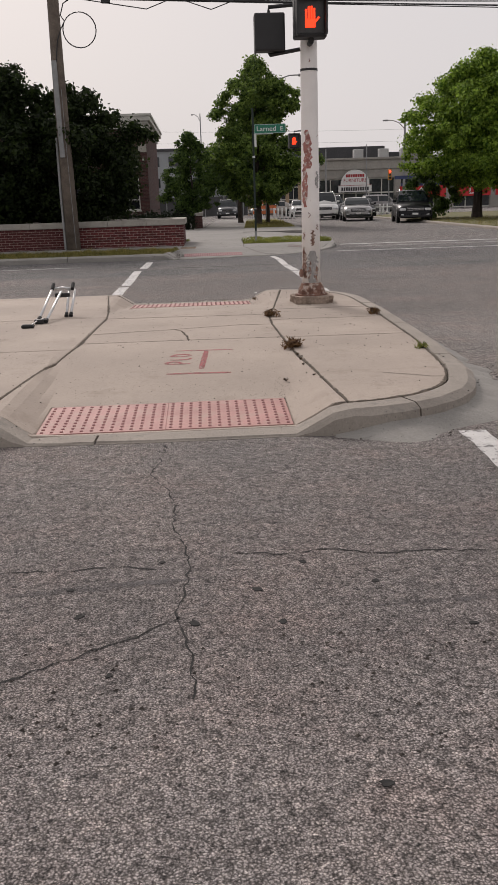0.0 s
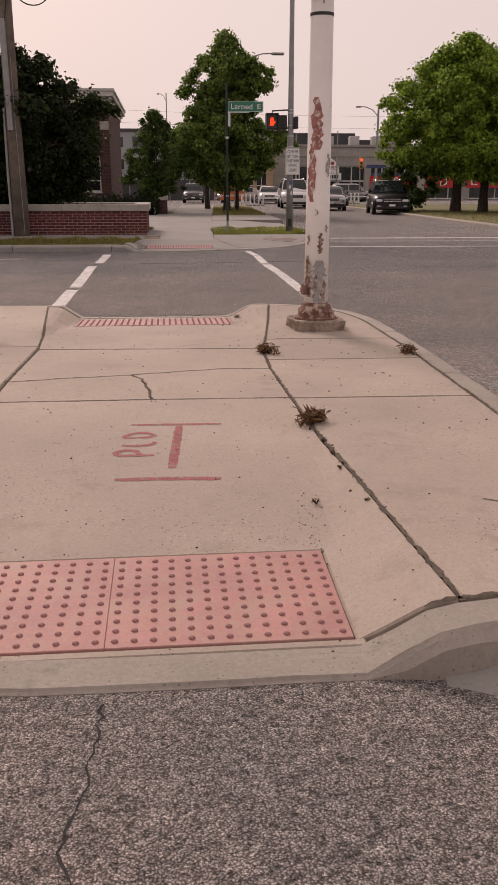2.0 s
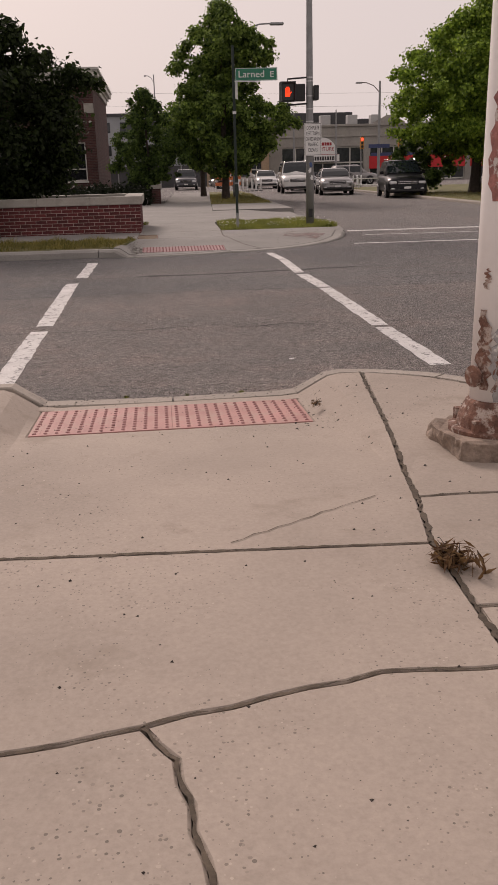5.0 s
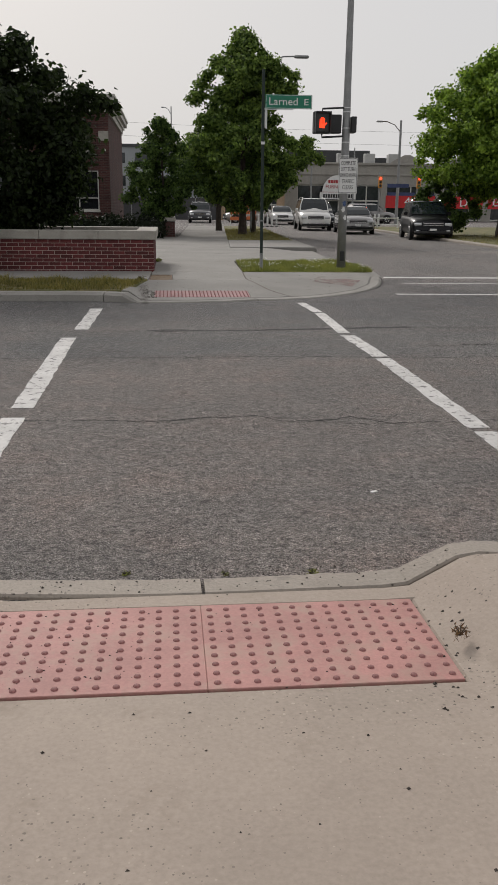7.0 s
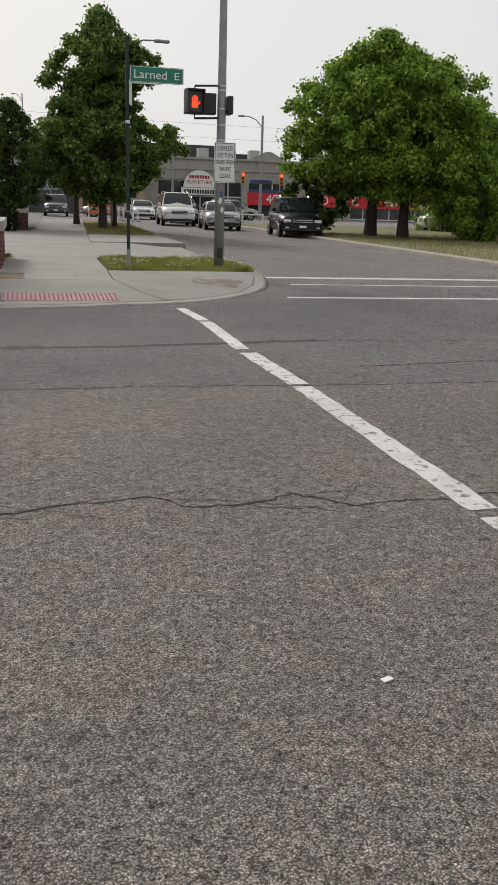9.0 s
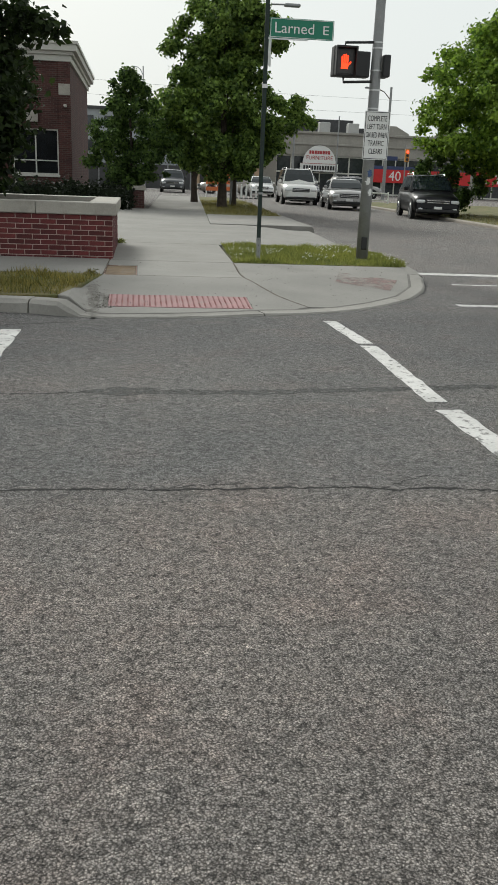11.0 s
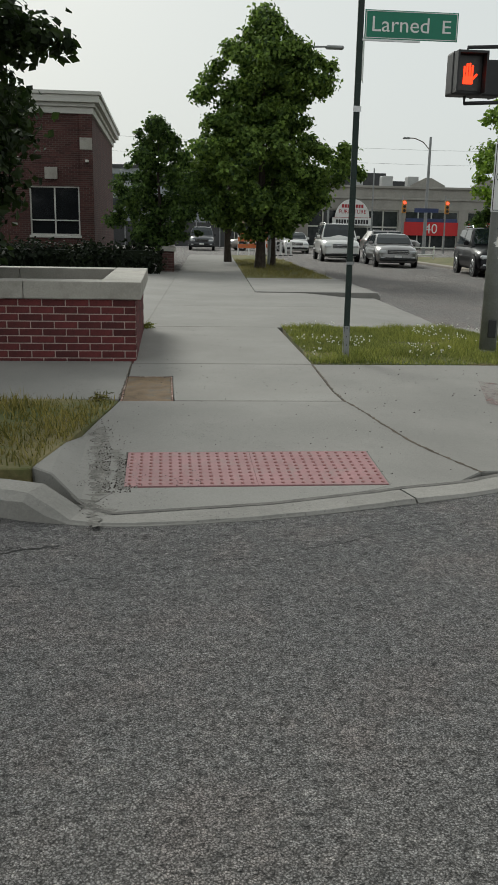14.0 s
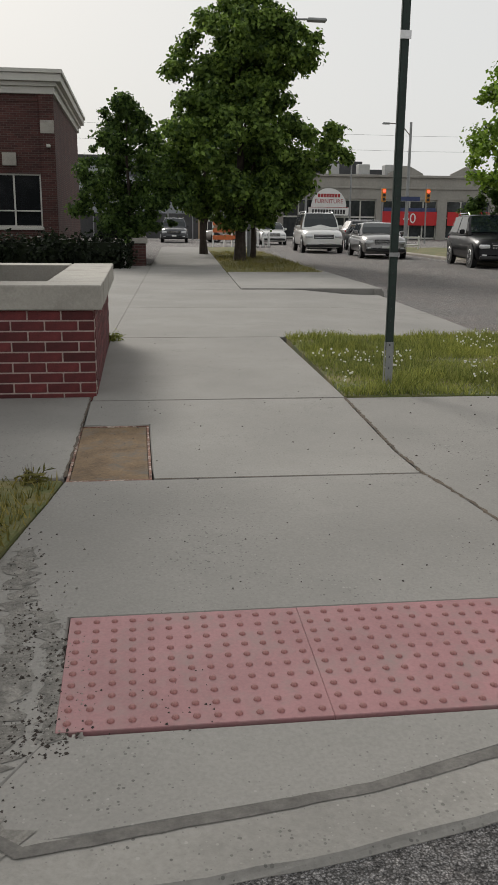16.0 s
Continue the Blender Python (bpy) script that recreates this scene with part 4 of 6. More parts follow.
# ---- brick wall at the far corner ----
wall = thing("brick_wall", 0.1, 26.15, 0.1, "low red brick garden wall with a pale stone coping", "wall", kind="structure")
part("core", boxed(-14, 0.003, -0.1, -0.003, 0.3, 0.66), MORTAR, wall, "pale mortar")
part("core", boxed(-0.3, 0.3, -0.1, -0.003, 3.2, 0.66), MORTAR, wall)
part("core", boxed(-14, 2.9, -0.1, -0.3, 3.2, 0.66), MORTAR, wall)
cap = bmesh.new()
for a in ((-14, -0.04, 0.06, 0.36), (-0.36, 0.37, 0.06, 3.26), (-14, 2.86, -0.37, 3.26)):
    x0, y0, x1, y1 = a
    n = max(1, round(max(x1 - x0, y1 - y0) / 1.2))
    for k in range(n):
        if x1 - x0 > y1 - y0:
            box(cap, x0 + (x1 - x0) * k / n + 0.003, y0, 0.665, x0 + (x1 - x0) * (k + 1) / n - 0.003, y1, 0.84, 0.012, seg=2)
        else:
            box(cap, x0, y0 + (y1 - y0) * k / n + 0.003, 0.665, x1, y0 + (y1 - y0) * (k + 1) / n - 0.003, 0.84, 0.012, seg=2)
part("coping", cap, STONE, wall, "weathered limestone coping")

# ---- brick building behind ----
house = thing("brick_building", -2.5, 53.86, 0, "dark red brick building with a pale cornice and dark windows", "building")
DARKGLASS = surface("dark_window_glass", (0.012, 0.013, 0.015), 0.08, vary=0.2, scale=0.6, bump=0)
TRIM = surface("pale_trim", (0.5, 0.49, 0.45), 0.7, vary=0.06, scale=1, fine=12, bump=0.05)
# front wall with a window opening at -2.85 .. -0.85 and a second further along
for x0, x1, z0, z1 in ((-16, -6.2, 0, 5.85), (-6.2, -3.9, 0, 1.15), (-6.2, -3.9, 3.08, 5.85), (-3.9, -2.55, 0, 5.85), (-2.55, -0.55, 0, 1.15), (-2.55, -0.55, 3.08, 5.85), (-0.55, -0.35, 0, 5.85)):
    part("wall", boxed(x0, 0, z0, x1, 0.35, z1), FARBRICK, house)
part("wall", boxed(-0.35, 0.02, 0, -0.02, 14, 5.85), FARBRICK, house)
part("wall", boxed(-16, 13.65, 0, -0.35, 14, 5.85), FARBRICK, house)
part("wall", boxed(-0.5, -0.1, 0, 0.03, -0.003, 5.85, 0.01), FARBRICK, house, "projecting brick corner pier")
bm = bmesh.new()
box(bm, -16.1, -0.12, 5.852, 0.08, 14.1, 6.1, 0.01)
box(bm, -16.2, -0.22, 6.102, 0.18, 14.2, 6.25, 0.01)
box(bm, -16.35, -0.38, 6.252, 0.34, 14.35, 6.52, 0.01)
box(bm, -16.4, -0.45, 6.522, 0.41, 14.4, 6.66, 0.01)
part("cornice", bm, TRIM, house, "pale stepped cornice")
for xw in (-2.55, -6.2):
    w = part("window", boxed(xw + 0.05, 0.12, 1.2, xw + (2.0 if xw > -3 else 2.3) - 0.05, 0.16, 3.03), DARKGLASS, house)
    x1 = xw + (2.0 if xw > -3 else 2.3)
    bm = bmesh.new()
    for a in ((xw, 1.15, xw + 0.06, 3.08), (x1 - 0.06, 1.15, x1, 3.08), (xw + 0.06, 3.02, x1 - 0.06, 3.08), (xw + 0.06, 1.15, x1 - 0.06, 1.21), (xw + 0.06, 1.72, x1 - 0.06, 1.77), ((xw + x1) / 2 - 0.03, 1.21, (xw + x1) / 2 + 0.03, 3.02)):
        box(bm, a[0], 0.06, a[1], a[2], 0.119, a[3])
    part("window_frame", bm, TRIM, w)
    part("window_sill", boxed(xw - 0.05, -0.06, 1.05, x1 + 0.05, 0.05, 1.148, 0.01), TRIM, w)
for x, z in ((-0.48, 4.5), (-1.9, 3.35), (-5.4, 3.35)):
    part("stone_block", boxed(x, -0.13, z, x + 0.5, -0.103 if x > -1 else -0.002, z + 0.46, 0.01), STONE, house)
part("band", boxed(-16, -0.03, 5.6, -0.51, -0.003, 5.72), FARBRICK, house)
part("security_camera", boxed(-0.25, -0.5, 4.0, -0.13, -0.104, 4.1, 0.01), TRIM, house, "white security camera")

# ---- second low wall by the walk ----
w2 = thing("brick_pier", 0.72, 46.1, 0.14, "brick garden wall with stone coping beside the walk", "wall", kind="structure")
part("wall", boxed(-0.42, 0, -0.1, -0.02, 9, 0.62, 0.006), FARBRICK, w2)
part("coping", boxed(-0.47, -0.05, 0.625, 0.03, 9.05, 0.78, 0.01), STONE, w2)
hed = thing("hedge", -3.6, 45.2, 0.0, "dark clipped evergreen hedge along the building", "hedge")
cl = [(random.uniform(-7.5, 3.7), random.uniform(-0.7, 0.7), random.uniform(0.2, 0.75), 0.45) for _ in range(160)]
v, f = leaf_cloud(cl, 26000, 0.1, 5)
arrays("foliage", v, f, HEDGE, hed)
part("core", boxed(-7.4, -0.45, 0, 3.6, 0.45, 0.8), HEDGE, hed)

# ---- trees ----
def shell(rows, puff, count, seed):
    """Clumps filling a crown whose reach to either side is given height by height (z, left, right)."""
    r, out = random.Random(seed), []
    zs = [q[0] for q in rows]
    while len(out) < count:
        z = r.uniform(zs[0], zs[-1])
        k = max(i for i in range(len(zs) - 1) if zs[i] <= z)
        q = (z - zs[k]) / (zs[k + 1] - zs[k])
        left, right = (rows[k][i] + (rows[k + 1][i] - rows[k][i]) * q for i in (1, 2))
        a = r.uniform(0, 2 * math.pi)
        c, e = math.cos(a), math.sqrt(r.uniform(0.05, 1.0))
        reach = right if c > 0 else left
        if r.random() > (reach + 0.5) / 3.2:
            continue
        size = r.uniform(*puff)
        lobes = 1 + 0.13 * math.sin(4 * a + 2.1 * z + seed)
        out.append((c * max(0.1, reach * lobes * 1.12 - size * 0.6) * e, math.sin(a) * max(0.1, (left + right) / 2 * lobes * 1.1 - size * 0.6) * e, z, size))
    return out


MAPLE = [(1.25, 0.5, 0.5), (1.5, 1.5, 1.6), (2.1, 1.9, 2.0), (2.9, 2.4, 2.4), (3.5, 2.75, 3.0), (4.1, 2.6, 2.9), (4.6, 2.1, 2.1), (5.2, 1.75, 1.6), (6.0, 2.0, 1.95), (6.8, 2.05, 2.1), (7.4, 1.5, 1.5), (8.0, 0.85, 0.8), (8.7, 0.15, 0.15)]
tree(3.85, 48.95, 0.12, 8.75, 1.5, 1.2, 76000, 0.125, LEAF, 21, 0.17, "full green maple tree in the sidewalk strip", clumps=20, puff=(0.3, 0.5), extra=shell(MAPLE, (0.16, 0.42), 330, 21) + [(2.9, -0.1, 3.7, 0.4), (3.3, -0.2, 3.5, 0.3), (3.55, -0.2, 3.35, 0.2), (2.6, 0, 3.2, 0.4), (-2.75, 0, 3.9, 0.25)])
tree(3.15, 55.5, 0.12, 5.0, 1.9, 1.8, 12000, 0.14, LEAF, 22, 0.15, "green street tree behind the first", clumps=60)
tree(4.55, 51.0, 0.12, 3.9, 1.6, 1.6, 12000, 0.14, LEAF, 23, 0.1, "slender green street tree in the strip", clumps=60)
SAPLING = [(0.8, 0.6, 0.7), (1.3, 1.4, 1.7), (2.0, 1.6, 1.9), (2.7, 1.5, 1.6), (3.4, 1.2, 1.0), (4.2, 0.75, 0.6), (4.8, 0.3, 0.25)]
tree(0.2, 47.0, 0.1, 4.8, 1.0, 0.8, 22000, 0.1, SMALLLEAF, 24, 0.09, "small green tree beside the brick building", clumps=12, puff=(0.3, 0.5), extra=shell(SAPLING, (0.12, 0.33), 130, 5) + [(-1.2, 0, 3.0, 0.2), (1.75, 0, 2.0, 0.25)])
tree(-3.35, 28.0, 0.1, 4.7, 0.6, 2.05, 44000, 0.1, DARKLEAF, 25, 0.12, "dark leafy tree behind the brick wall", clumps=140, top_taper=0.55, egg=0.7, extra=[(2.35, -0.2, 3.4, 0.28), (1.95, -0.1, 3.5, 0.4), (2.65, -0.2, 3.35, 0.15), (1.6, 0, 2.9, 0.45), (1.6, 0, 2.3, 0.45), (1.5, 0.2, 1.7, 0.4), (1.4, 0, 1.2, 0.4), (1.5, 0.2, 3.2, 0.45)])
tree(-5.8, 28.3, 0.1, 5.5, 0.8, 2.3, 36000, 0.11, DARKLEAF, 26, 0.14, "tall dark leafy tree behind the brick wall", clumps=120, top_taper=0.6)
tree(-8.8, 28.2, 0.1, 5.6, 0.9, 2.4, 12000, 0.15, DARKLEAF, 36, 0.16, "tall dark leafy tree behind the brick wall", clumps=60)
DOMED = [(1.9, 2.2, 2.0), (2.6, 3.3, 3.2), (3.4, 3.6, 3.7), (4.6, 3.75, 3.8), (5.6, 3.6, 3.6), (6.5, 3.0, 3.2), (7.4, 2.1, 2.5), (8.1, 1.1, 1.5), (8.6, 0.3, 0.4)]
tree(16.65, 49.8, 0.1, 8.6, 1.9, 1.4, 74000, 0.14, BRIGHTLEAF, 27, 0.26, "broad bright green tree on the lawn", clumps=20, puff=(0.3, 0.5), extra=shell([(z * 1.02, q * 1.05, w * 0.97) for z, q, w in DOMED], (0.25, 0.6), 330, 27) + [(-4.1, -0.2, 5.7, 0.35), (-4.4, -0.2, 5.5, 0.25), (-3.9, 0, 4.5, 0.35)])
tree(17.8, 48.6, 0.1, 7.8, 1.9, 1.4, 66000, 0.14, BRIGHTLEAF, 28, 0.24, "broad bright green tree on the lawn", clumps=20, puff=(0.3, 0.5), extra=shell([(z * 0.9 + 0.15, q * 0.9, w * 1.1) for z, q, w in DOMED], (0.25, 0.6), 280, 33))
tree(22.0, 50.5, 0.1, 6.0, 1.0, 3.6, 18000, 0.16, BRIGHTLEAF, 29, 0.25, "leafy green tree on the lawn", clumps=80)
tree(14.3, 52.5, 0.05, 3.3, 0.2, 1.6, 14000, 0.11, SMALLLEAF, 30, 0.06, "dark rounded shrub on the lawn", clumps=45)
tree(20.2, 45.8, 0.05, 3.4, 0.2, 2.1, 16000, 0.12, BRIGHTLEAF, 31, 0.06, "loose green shrub on the lawn", clumps=50)
# near-black shrubs added to fill the shaded gap beneath the dark trees
shrub = thing("shrub_row", -6.6, 30.9, 0.1, "dark evergreen shrubs added to fill the shade behind the garden wall", "shrubs")
cl = [(random.uniform(-4, 3.6), random.uniform(-0.5, 0.5), random.uniform(0.3, 1.5), 0.5) for _ in range(110)]
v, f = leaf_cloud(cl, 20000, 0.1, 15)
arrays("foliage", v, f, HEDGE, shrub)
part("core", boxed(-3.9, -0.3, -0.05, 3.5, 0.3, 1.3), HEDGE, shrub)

# ---- poles, signals and signs ----
def drum_patch(bm, cx, cy, r, a0, a1, z0, z1, seed, taper=0.0):
    """A ragged patch of worn paint on a round pole."""
    rnd = random.Random(seed)
    n, m = 14, 7
    rows = []
    for i in range(n + 1):
        k = i / n
        z = z0 + (z1 - z0) * k
        mid = (a0 + a1) / 2 + rnd.uniform(-0.12, 0.12) - taper * (1 - k)
        half = (a1 - a0) / 2 * (0.35 + 0.65 * math.sin(math.pi * min(1, max(0.06, k * 0.92 + 0.06)))) * rnd.uniform(0.55, 1.1) * (1 - abs(taper) * (1 - k))
        rows.append([bm.verts.new((cx + r * math.cos(mid + half * (2 * j / m - 1)), cy + r * math.sin(mid + half * (2 * j / m - 1)), z)) for j in range(m + 1)])
    for a, b in zip(rows, rows[1:]):
        for j in range(m):
            bm.faces.new((a[j], a[j + 1], b[j + 1], b[j]))


def signal_head(parent, x0, z0, x1, z1, y, deep, facing, lit=False):
    """A pedestrian signal: housing with a hood round the lens."""
    head = part("signal_head", boxed(x0, y, z0, x1, y + deep, z1, 0.02, seg=2), BLACK, parent)
    s = -1 if facing < 0 else 1
    yf = y if s < 0 else y + deep
    bm = bmesh.new()
    for a in ((x0 + 0.01, z1 - 0.035, x1 - 0.01, z1 - 0.012), (x0 + 0.01, z0 + 0.012, x0 + 0.03, z1 - 0.036), (x1 - 0.03, z0 + 0.012, x1 - 0.01, z1 - 0.036)):
        box(bm, a[0], min(yf, yf + s * 0.13), a[1], a[2], max(yf, yf + s * 0.13), a[3])
    part("hood", bm, BLACK, head)
    part("lens", boxed(x0 + 0.04, min(yf, yf + s * 0.012), z0 + 0.04, x1 - 0.04, max(yf, yf + s * 0.012), z1 - 0.045), surface("dark_lens", (0.03, 0.028, 0.027), 0.3, vary=0.3, scale=20), head)
    if lit:
        bm = bmesh.new()
        cx, cz, w, yy = (x0 + x1) / 2, (z0 + z1) / 2 - 0.01, (x1 - x0) / 0.34, yf + s * 0.016
        for k, (dx, dz0, dz1) in enumerate(((-0.05, -0.02, 0.075), (-0.022, -0.02, 0.1), (0.006, -0.02, 0.105), (0.034, -0.02, 0.085))):
            box(bm, cx + (dx - 0.011) * w, yy - 0.004, cz + dz0 * w, cx + (dx + 0.011) * w, yy + 0.004, cz + dz1 * w, 0.003)
        box(bm, cx - 0.062 * w, yy - 0.005, cz - 0.1 * w, cx + 0.046 * w, yy + 0.005, cz - 0.018 * w, 0.004)
        box(bm, 0, -0.004, -0.011, 0.075 * w, 0.004, 0.011, 0.003, m=pose(cx + 0.036 * w, yy, cz - 0.055 * w, 0, -48, 0))
        part("lit_symbol", bm, glow_material("orange_led", (1.0, 0.045, 0.01), 1.8), head, "glowing orange raised palm symbol")
    return head


# white painted signal pole on the island
PX, PY = 1.965, 9.66
pole = thing("signal_pole", PX, PY, 0.14, "white painted steel signal pole, peeling and rusty", "signal pole")
bm = bmesh.new()
rnd = random.Random(3)
poly = [(0.27 * math.cos(a) * rnd.uniform(0.95, 1.08) + (0.03 if math.cos(a) > 0 else 0), 0.25 * math.sin(a) * rnd.uniform(0.95, 1.08)) for a in [math.pi / 4 + 2 * math.pi * k / 16 for k in range(16)]]
poly = [(max(-0.26, min(0.26, x * 1.3)), max(-0.25, min(0.25, y * 1.3))) for x, y in poly]
bm = prism([(x * 0.92, y * 0.94) for x, y in poly], -0.02, 0.1, 0.015)
bmesh.ops.subdivide_edges(bm, edges=bm.edges[:], cuts=2, use_grid_fill=True)
for v in bm.verts:
    k = 1 + 0.16 * noise.noise(v.co * 7 + Vector((3, 1, 0))) + 0.07 * noise.noise(v.co * 23)
    v.co.x, v.co.y, v.co.z = v.co.x * k, v.co.y * k, v.co.z * (1 - 0.25 * max(0, noise.noise(v.co * 9))) if v.co.z > 0.05 else v.co.z
part("footing", bm, surface("rough_footing", (0.25, 0.19, 0.15), 0.95, vary=0.35, scale=9, fine=40, bump=0.8), pole, "rough stained concrete footing")
bm = bmesh.new()
tube(bm, [(0, 0, 0.09), (0, 0, 0.115), (0, 0, 0.12), (0, 0, 0.17), (0, 0, 0.235), (0, 0, 0.245)], [0.2, 0.2, 0.165, 0.155, 0.125, 0.112], 20)
part("base_flange", bm, RUST, pole, "rusty cast base flange", smooth=False)
for k in range(4):
    a = math.pi / 4 + k * math.pi / 2
    part("bolt", tubed([(0.175 * math.cos(a), 0.175 * math.sin(a), 0.1), (0.175 * math.cos(a), 0.175 * math.sin(a), 0.17)], 0.02, 6), RUST, pole)
part("shaft", tubed([(0, 0, 0.2), (0, 0, 1.2), (0, 0, 2.6), (0, 0, 3.6)], [0.11, 0.104, 0.096, 0.093], 28), WHITEPAINT, pole, smooth=True)
part("band", tubed([(0, 0, 2.6), (0, 0, 2.625)], 0.1, 24), BLACK, pole)
for rad, a0, a1, z0, z1, sd, mt, lb in ((0.1045, -148, -78, 1.55, 1.97, 5, REDPATCH, "worn patch of old red paint"), (0.107, -160, -110, 1.12, 1.6, 6, REDPATCH, "worn patch of old red paint"), (0.1055, -66, -28, 1.33, 1.52, 7, GREYPATCH, "worn patch of grey primer"), (0.113, -130, -40, 0.25, 0.62, 8, GREYPATCH, "worn patch of grey primer")):
    bm = bmesh.new()
    drum_patch(bm, 0, 0, rad, radians(a0), radians(a1), z0, z1, sd)
    part("worn_patch", bm, mt, pole, lb)
for k, (a0, a1, z0, z1) in enumerate(((-165, -120, 0.3, 0.66), (-100, -70, 0.68, 0.86), (-118, -98, 0.28, 0.5), (-80, -50, 0.26, 0.44), (-150, -135, 0.75, 0.84), (-60, -48, 0.86, 0.93), (-110, -102, 1.0, 1.06), (-96, -84, 0.52, 0.6))):
    bm = bmesh.new()
    drum_patch(bm, 0, 0, 0.1145 - 0.006 * z0, radians(a0), radians(a1), z0, z1, 20 + k)
    part("worn_patch", bm, RUST, pole, "bare rusty patch")
part("pipe_cap", tubed([(-0.116, -0.05, 0.36), (-0.13, -0.055, 0.36)], 0.05, 12), RUST, pole)
signal_head(pole, -0.61, 2.81, -0.27, 3.2, -0.1, 0.18, 1)
signal_head(pole, -0.19, 2.9, 0.165, 3.31, -0.33, 0.2, -1, True)
for z, pts in ((2.83, [(-0.44, 0, 2.8), (-0.44, 0, 2.78), (-0.1, -0.02, 2.83)]), (3.3, [(-0.44, 0, 3.21), (-0.44, 0, 3.27), (-0.08, -0.02, 3.29)])):
    part("bracket", tubed(pts, 0.022, 8), BLACK, pole)
part("bracket", tubed([(0, -0.09, 2.87), (0, -0.24, 2.87), (0, -0.24, 2.92)], 0.03, 8), BLACK, pole)
part("bracket", tubed([(0, -0.09, 3.36), (0, -0.24, 3.36), (0, -0.24, 3.3)], 0.03, 8), BLACK, pole)

# grey signal pole at the far corner
pole = thing("signal_pole", 4.14, 26.95, 0.12, "grey galvanized steel signal pole with bands and stickers", "signal pole")
part("shaft", tubed([(0, 0, -0.05), (0, 0, 2.5), (0, 0, 5), (0, 0, 9.5)], [0.098, 0.084, 0.066, 0.05], 22), GALV, pole, smooth=True)
part("collar", tubed([(0, 0, 0), (0, 0, 0.05)], [0.125, 0.105], 18), GALV, pole)
part("door", boxed(-0.05, -0.105, 0.2, 0.045, -0.088, 0.4, 0.006), BLACK, pole, "black hand hole in the pole")
for z in (2.35, 2.62, 2.9, 3.22, 3.3):
    part("band", tubed([(0, 0, z), (0, 0, z + 0.022)], 0.0885 - 0.004 * (z - 2.3), 20), ALU, pole)
for k, (z, a) in enumerate(((1.22, -100), (1.34, -85), (1.05, -70))):
    bm = bmesh.new()
    drum_patch(bm, 0, 0, 0.0935, radians(a - 28), radians(a + 28), z, z + 0.11, 40 + k)
    part("sticker", bm, SIGNWHITE if k != 1 else surface("blue_sticker", (0.05, 0.09, 0.2), 0.5, vary=0.3, scale=40), pole)
signal_head(pole, -0.71, 2.79, -0.36, 3.22, -0.18, 0.22, -1, True)
signal_head(pole, -0.35, 2.81, -0.1, 3.18, -0.02, 0.2, 1)
signal_head(pole, 0.09, 2.82, 0.2, 3.14, -0.12, 0.28, 1)
for z in (2.72, 3.28):
    part("bracket", tubed([(-0.52, -0.06, z + (0.07 if z < 3 else -0.06)), (-0.52, -0.06, z), (-0.07, -0.03, z + 0.03)], 0.02, 8), BLACK, pole)

# turn sign on the pole
sign = thing("road_sign", 4.19, 26.81, 1.6, "white traffic sign with black words strapped to the pole", "road sign", turn=-4)
part("panel", boxed(-0.2, 0.0, 0.12, 0.2, 0.004, 0.84, 0.0015), ALU, sign)
bm = prism([(-0.2, 0.12), (0.2, 0.12), (0.2, 0.84), (-0.2, 0.84)], 0, 0.002)
bmesh.ops.transform(bm, matrix=pose(0, -0.001, 0, 90, 0, 0), verts=bm.verts)
part("face", bm, SIGNWHITE, sign)
bm = bmesh.new()
for a in ((-0.188, 0.132, -0.18, 0.828), (0.18, 0.132, 0.188, 0.828), (-0.18, 0.82, 0.18, 0.828), (-0.18, 0.132, 0.18, 0.14)):
    box(bm, a[0], -0.006, a[1], a[2], -0.0035, a[3])
part("border", bm, INK, sign)
for k, (word, w) in enumerate((("COMPLETE", 0.3), ("LEFT TURN", 0.3), ("ON RED WHEN", 0.33), ("TRAFFIC", 0.25), ("CLEARS", 0.22))):
    lettering("lettering", word, pose(0, -0.005, 0.73 - k * 0.122, 90, 0, 0), 0.115, INK, sign, w)
part("strap", boxed(-0.1, 0.005, 0.3, 0.02, 0.03, 0.33), ALU, sign)
part("strap", boxed(-0.1, 0.005, 0.62, 0.02, 0.03, 0.65), ALU, sign)

# street-name sign on its green post
post = thing("street_sign", 2.32, 26.3, 0.14, "green street name sign on a dark green steel post", "street sign")
bm = bmesh.new()
for a in ((-0.022, -0.014, 0.022, -0.009), (-0.03, -0.009, -0.022, 0.016), (0.022, -0.009, 0.03, 0.016)):
    box(bm, a[0], a[1], 0.3, a[2], a[3], 3.9)
part("post", bm, GREENPOST, post)
bm = bmesh.new()
for a in ((-0.026, -0.02, 0.026, -0.0145), (-0.034, -0.0145, -0.031, 0.014), (0.031, -0.0145, 0.034, 0.014)):
    box(bm, a[0], a[1], -0.1, a[2], a[3], 0.36)
part("stub", bm, GALV, post, "galvanized perforated stub post")
HOLE = to_mesh("bolt_hole", boxed(-0.004, -0.001, 0, 0.004, 0.001, 0.015), BLACK)
for k in range(42):
    d = new("bolt_hole", HOLE)
    d.parent, d.location = post, (0, -0.0213 if k < 4 else -0.0153, 0.06 + 0.09 * k)
part("clamp", boxed(-0.04, -0.026, 1.0, 0.04, -0.021, 1.03), GALV, post)
part("clamp", boxed(-0.04, -0.026, 2.5, 0.04, -0.017, 2.555), ALU, post)
blade = part("name_plate", boxed(0.04, -0.012, 3.18, 0.98, -0.006, 3.445, 0.0025), SIGNGREEN, post)
bm = bmesh.new()
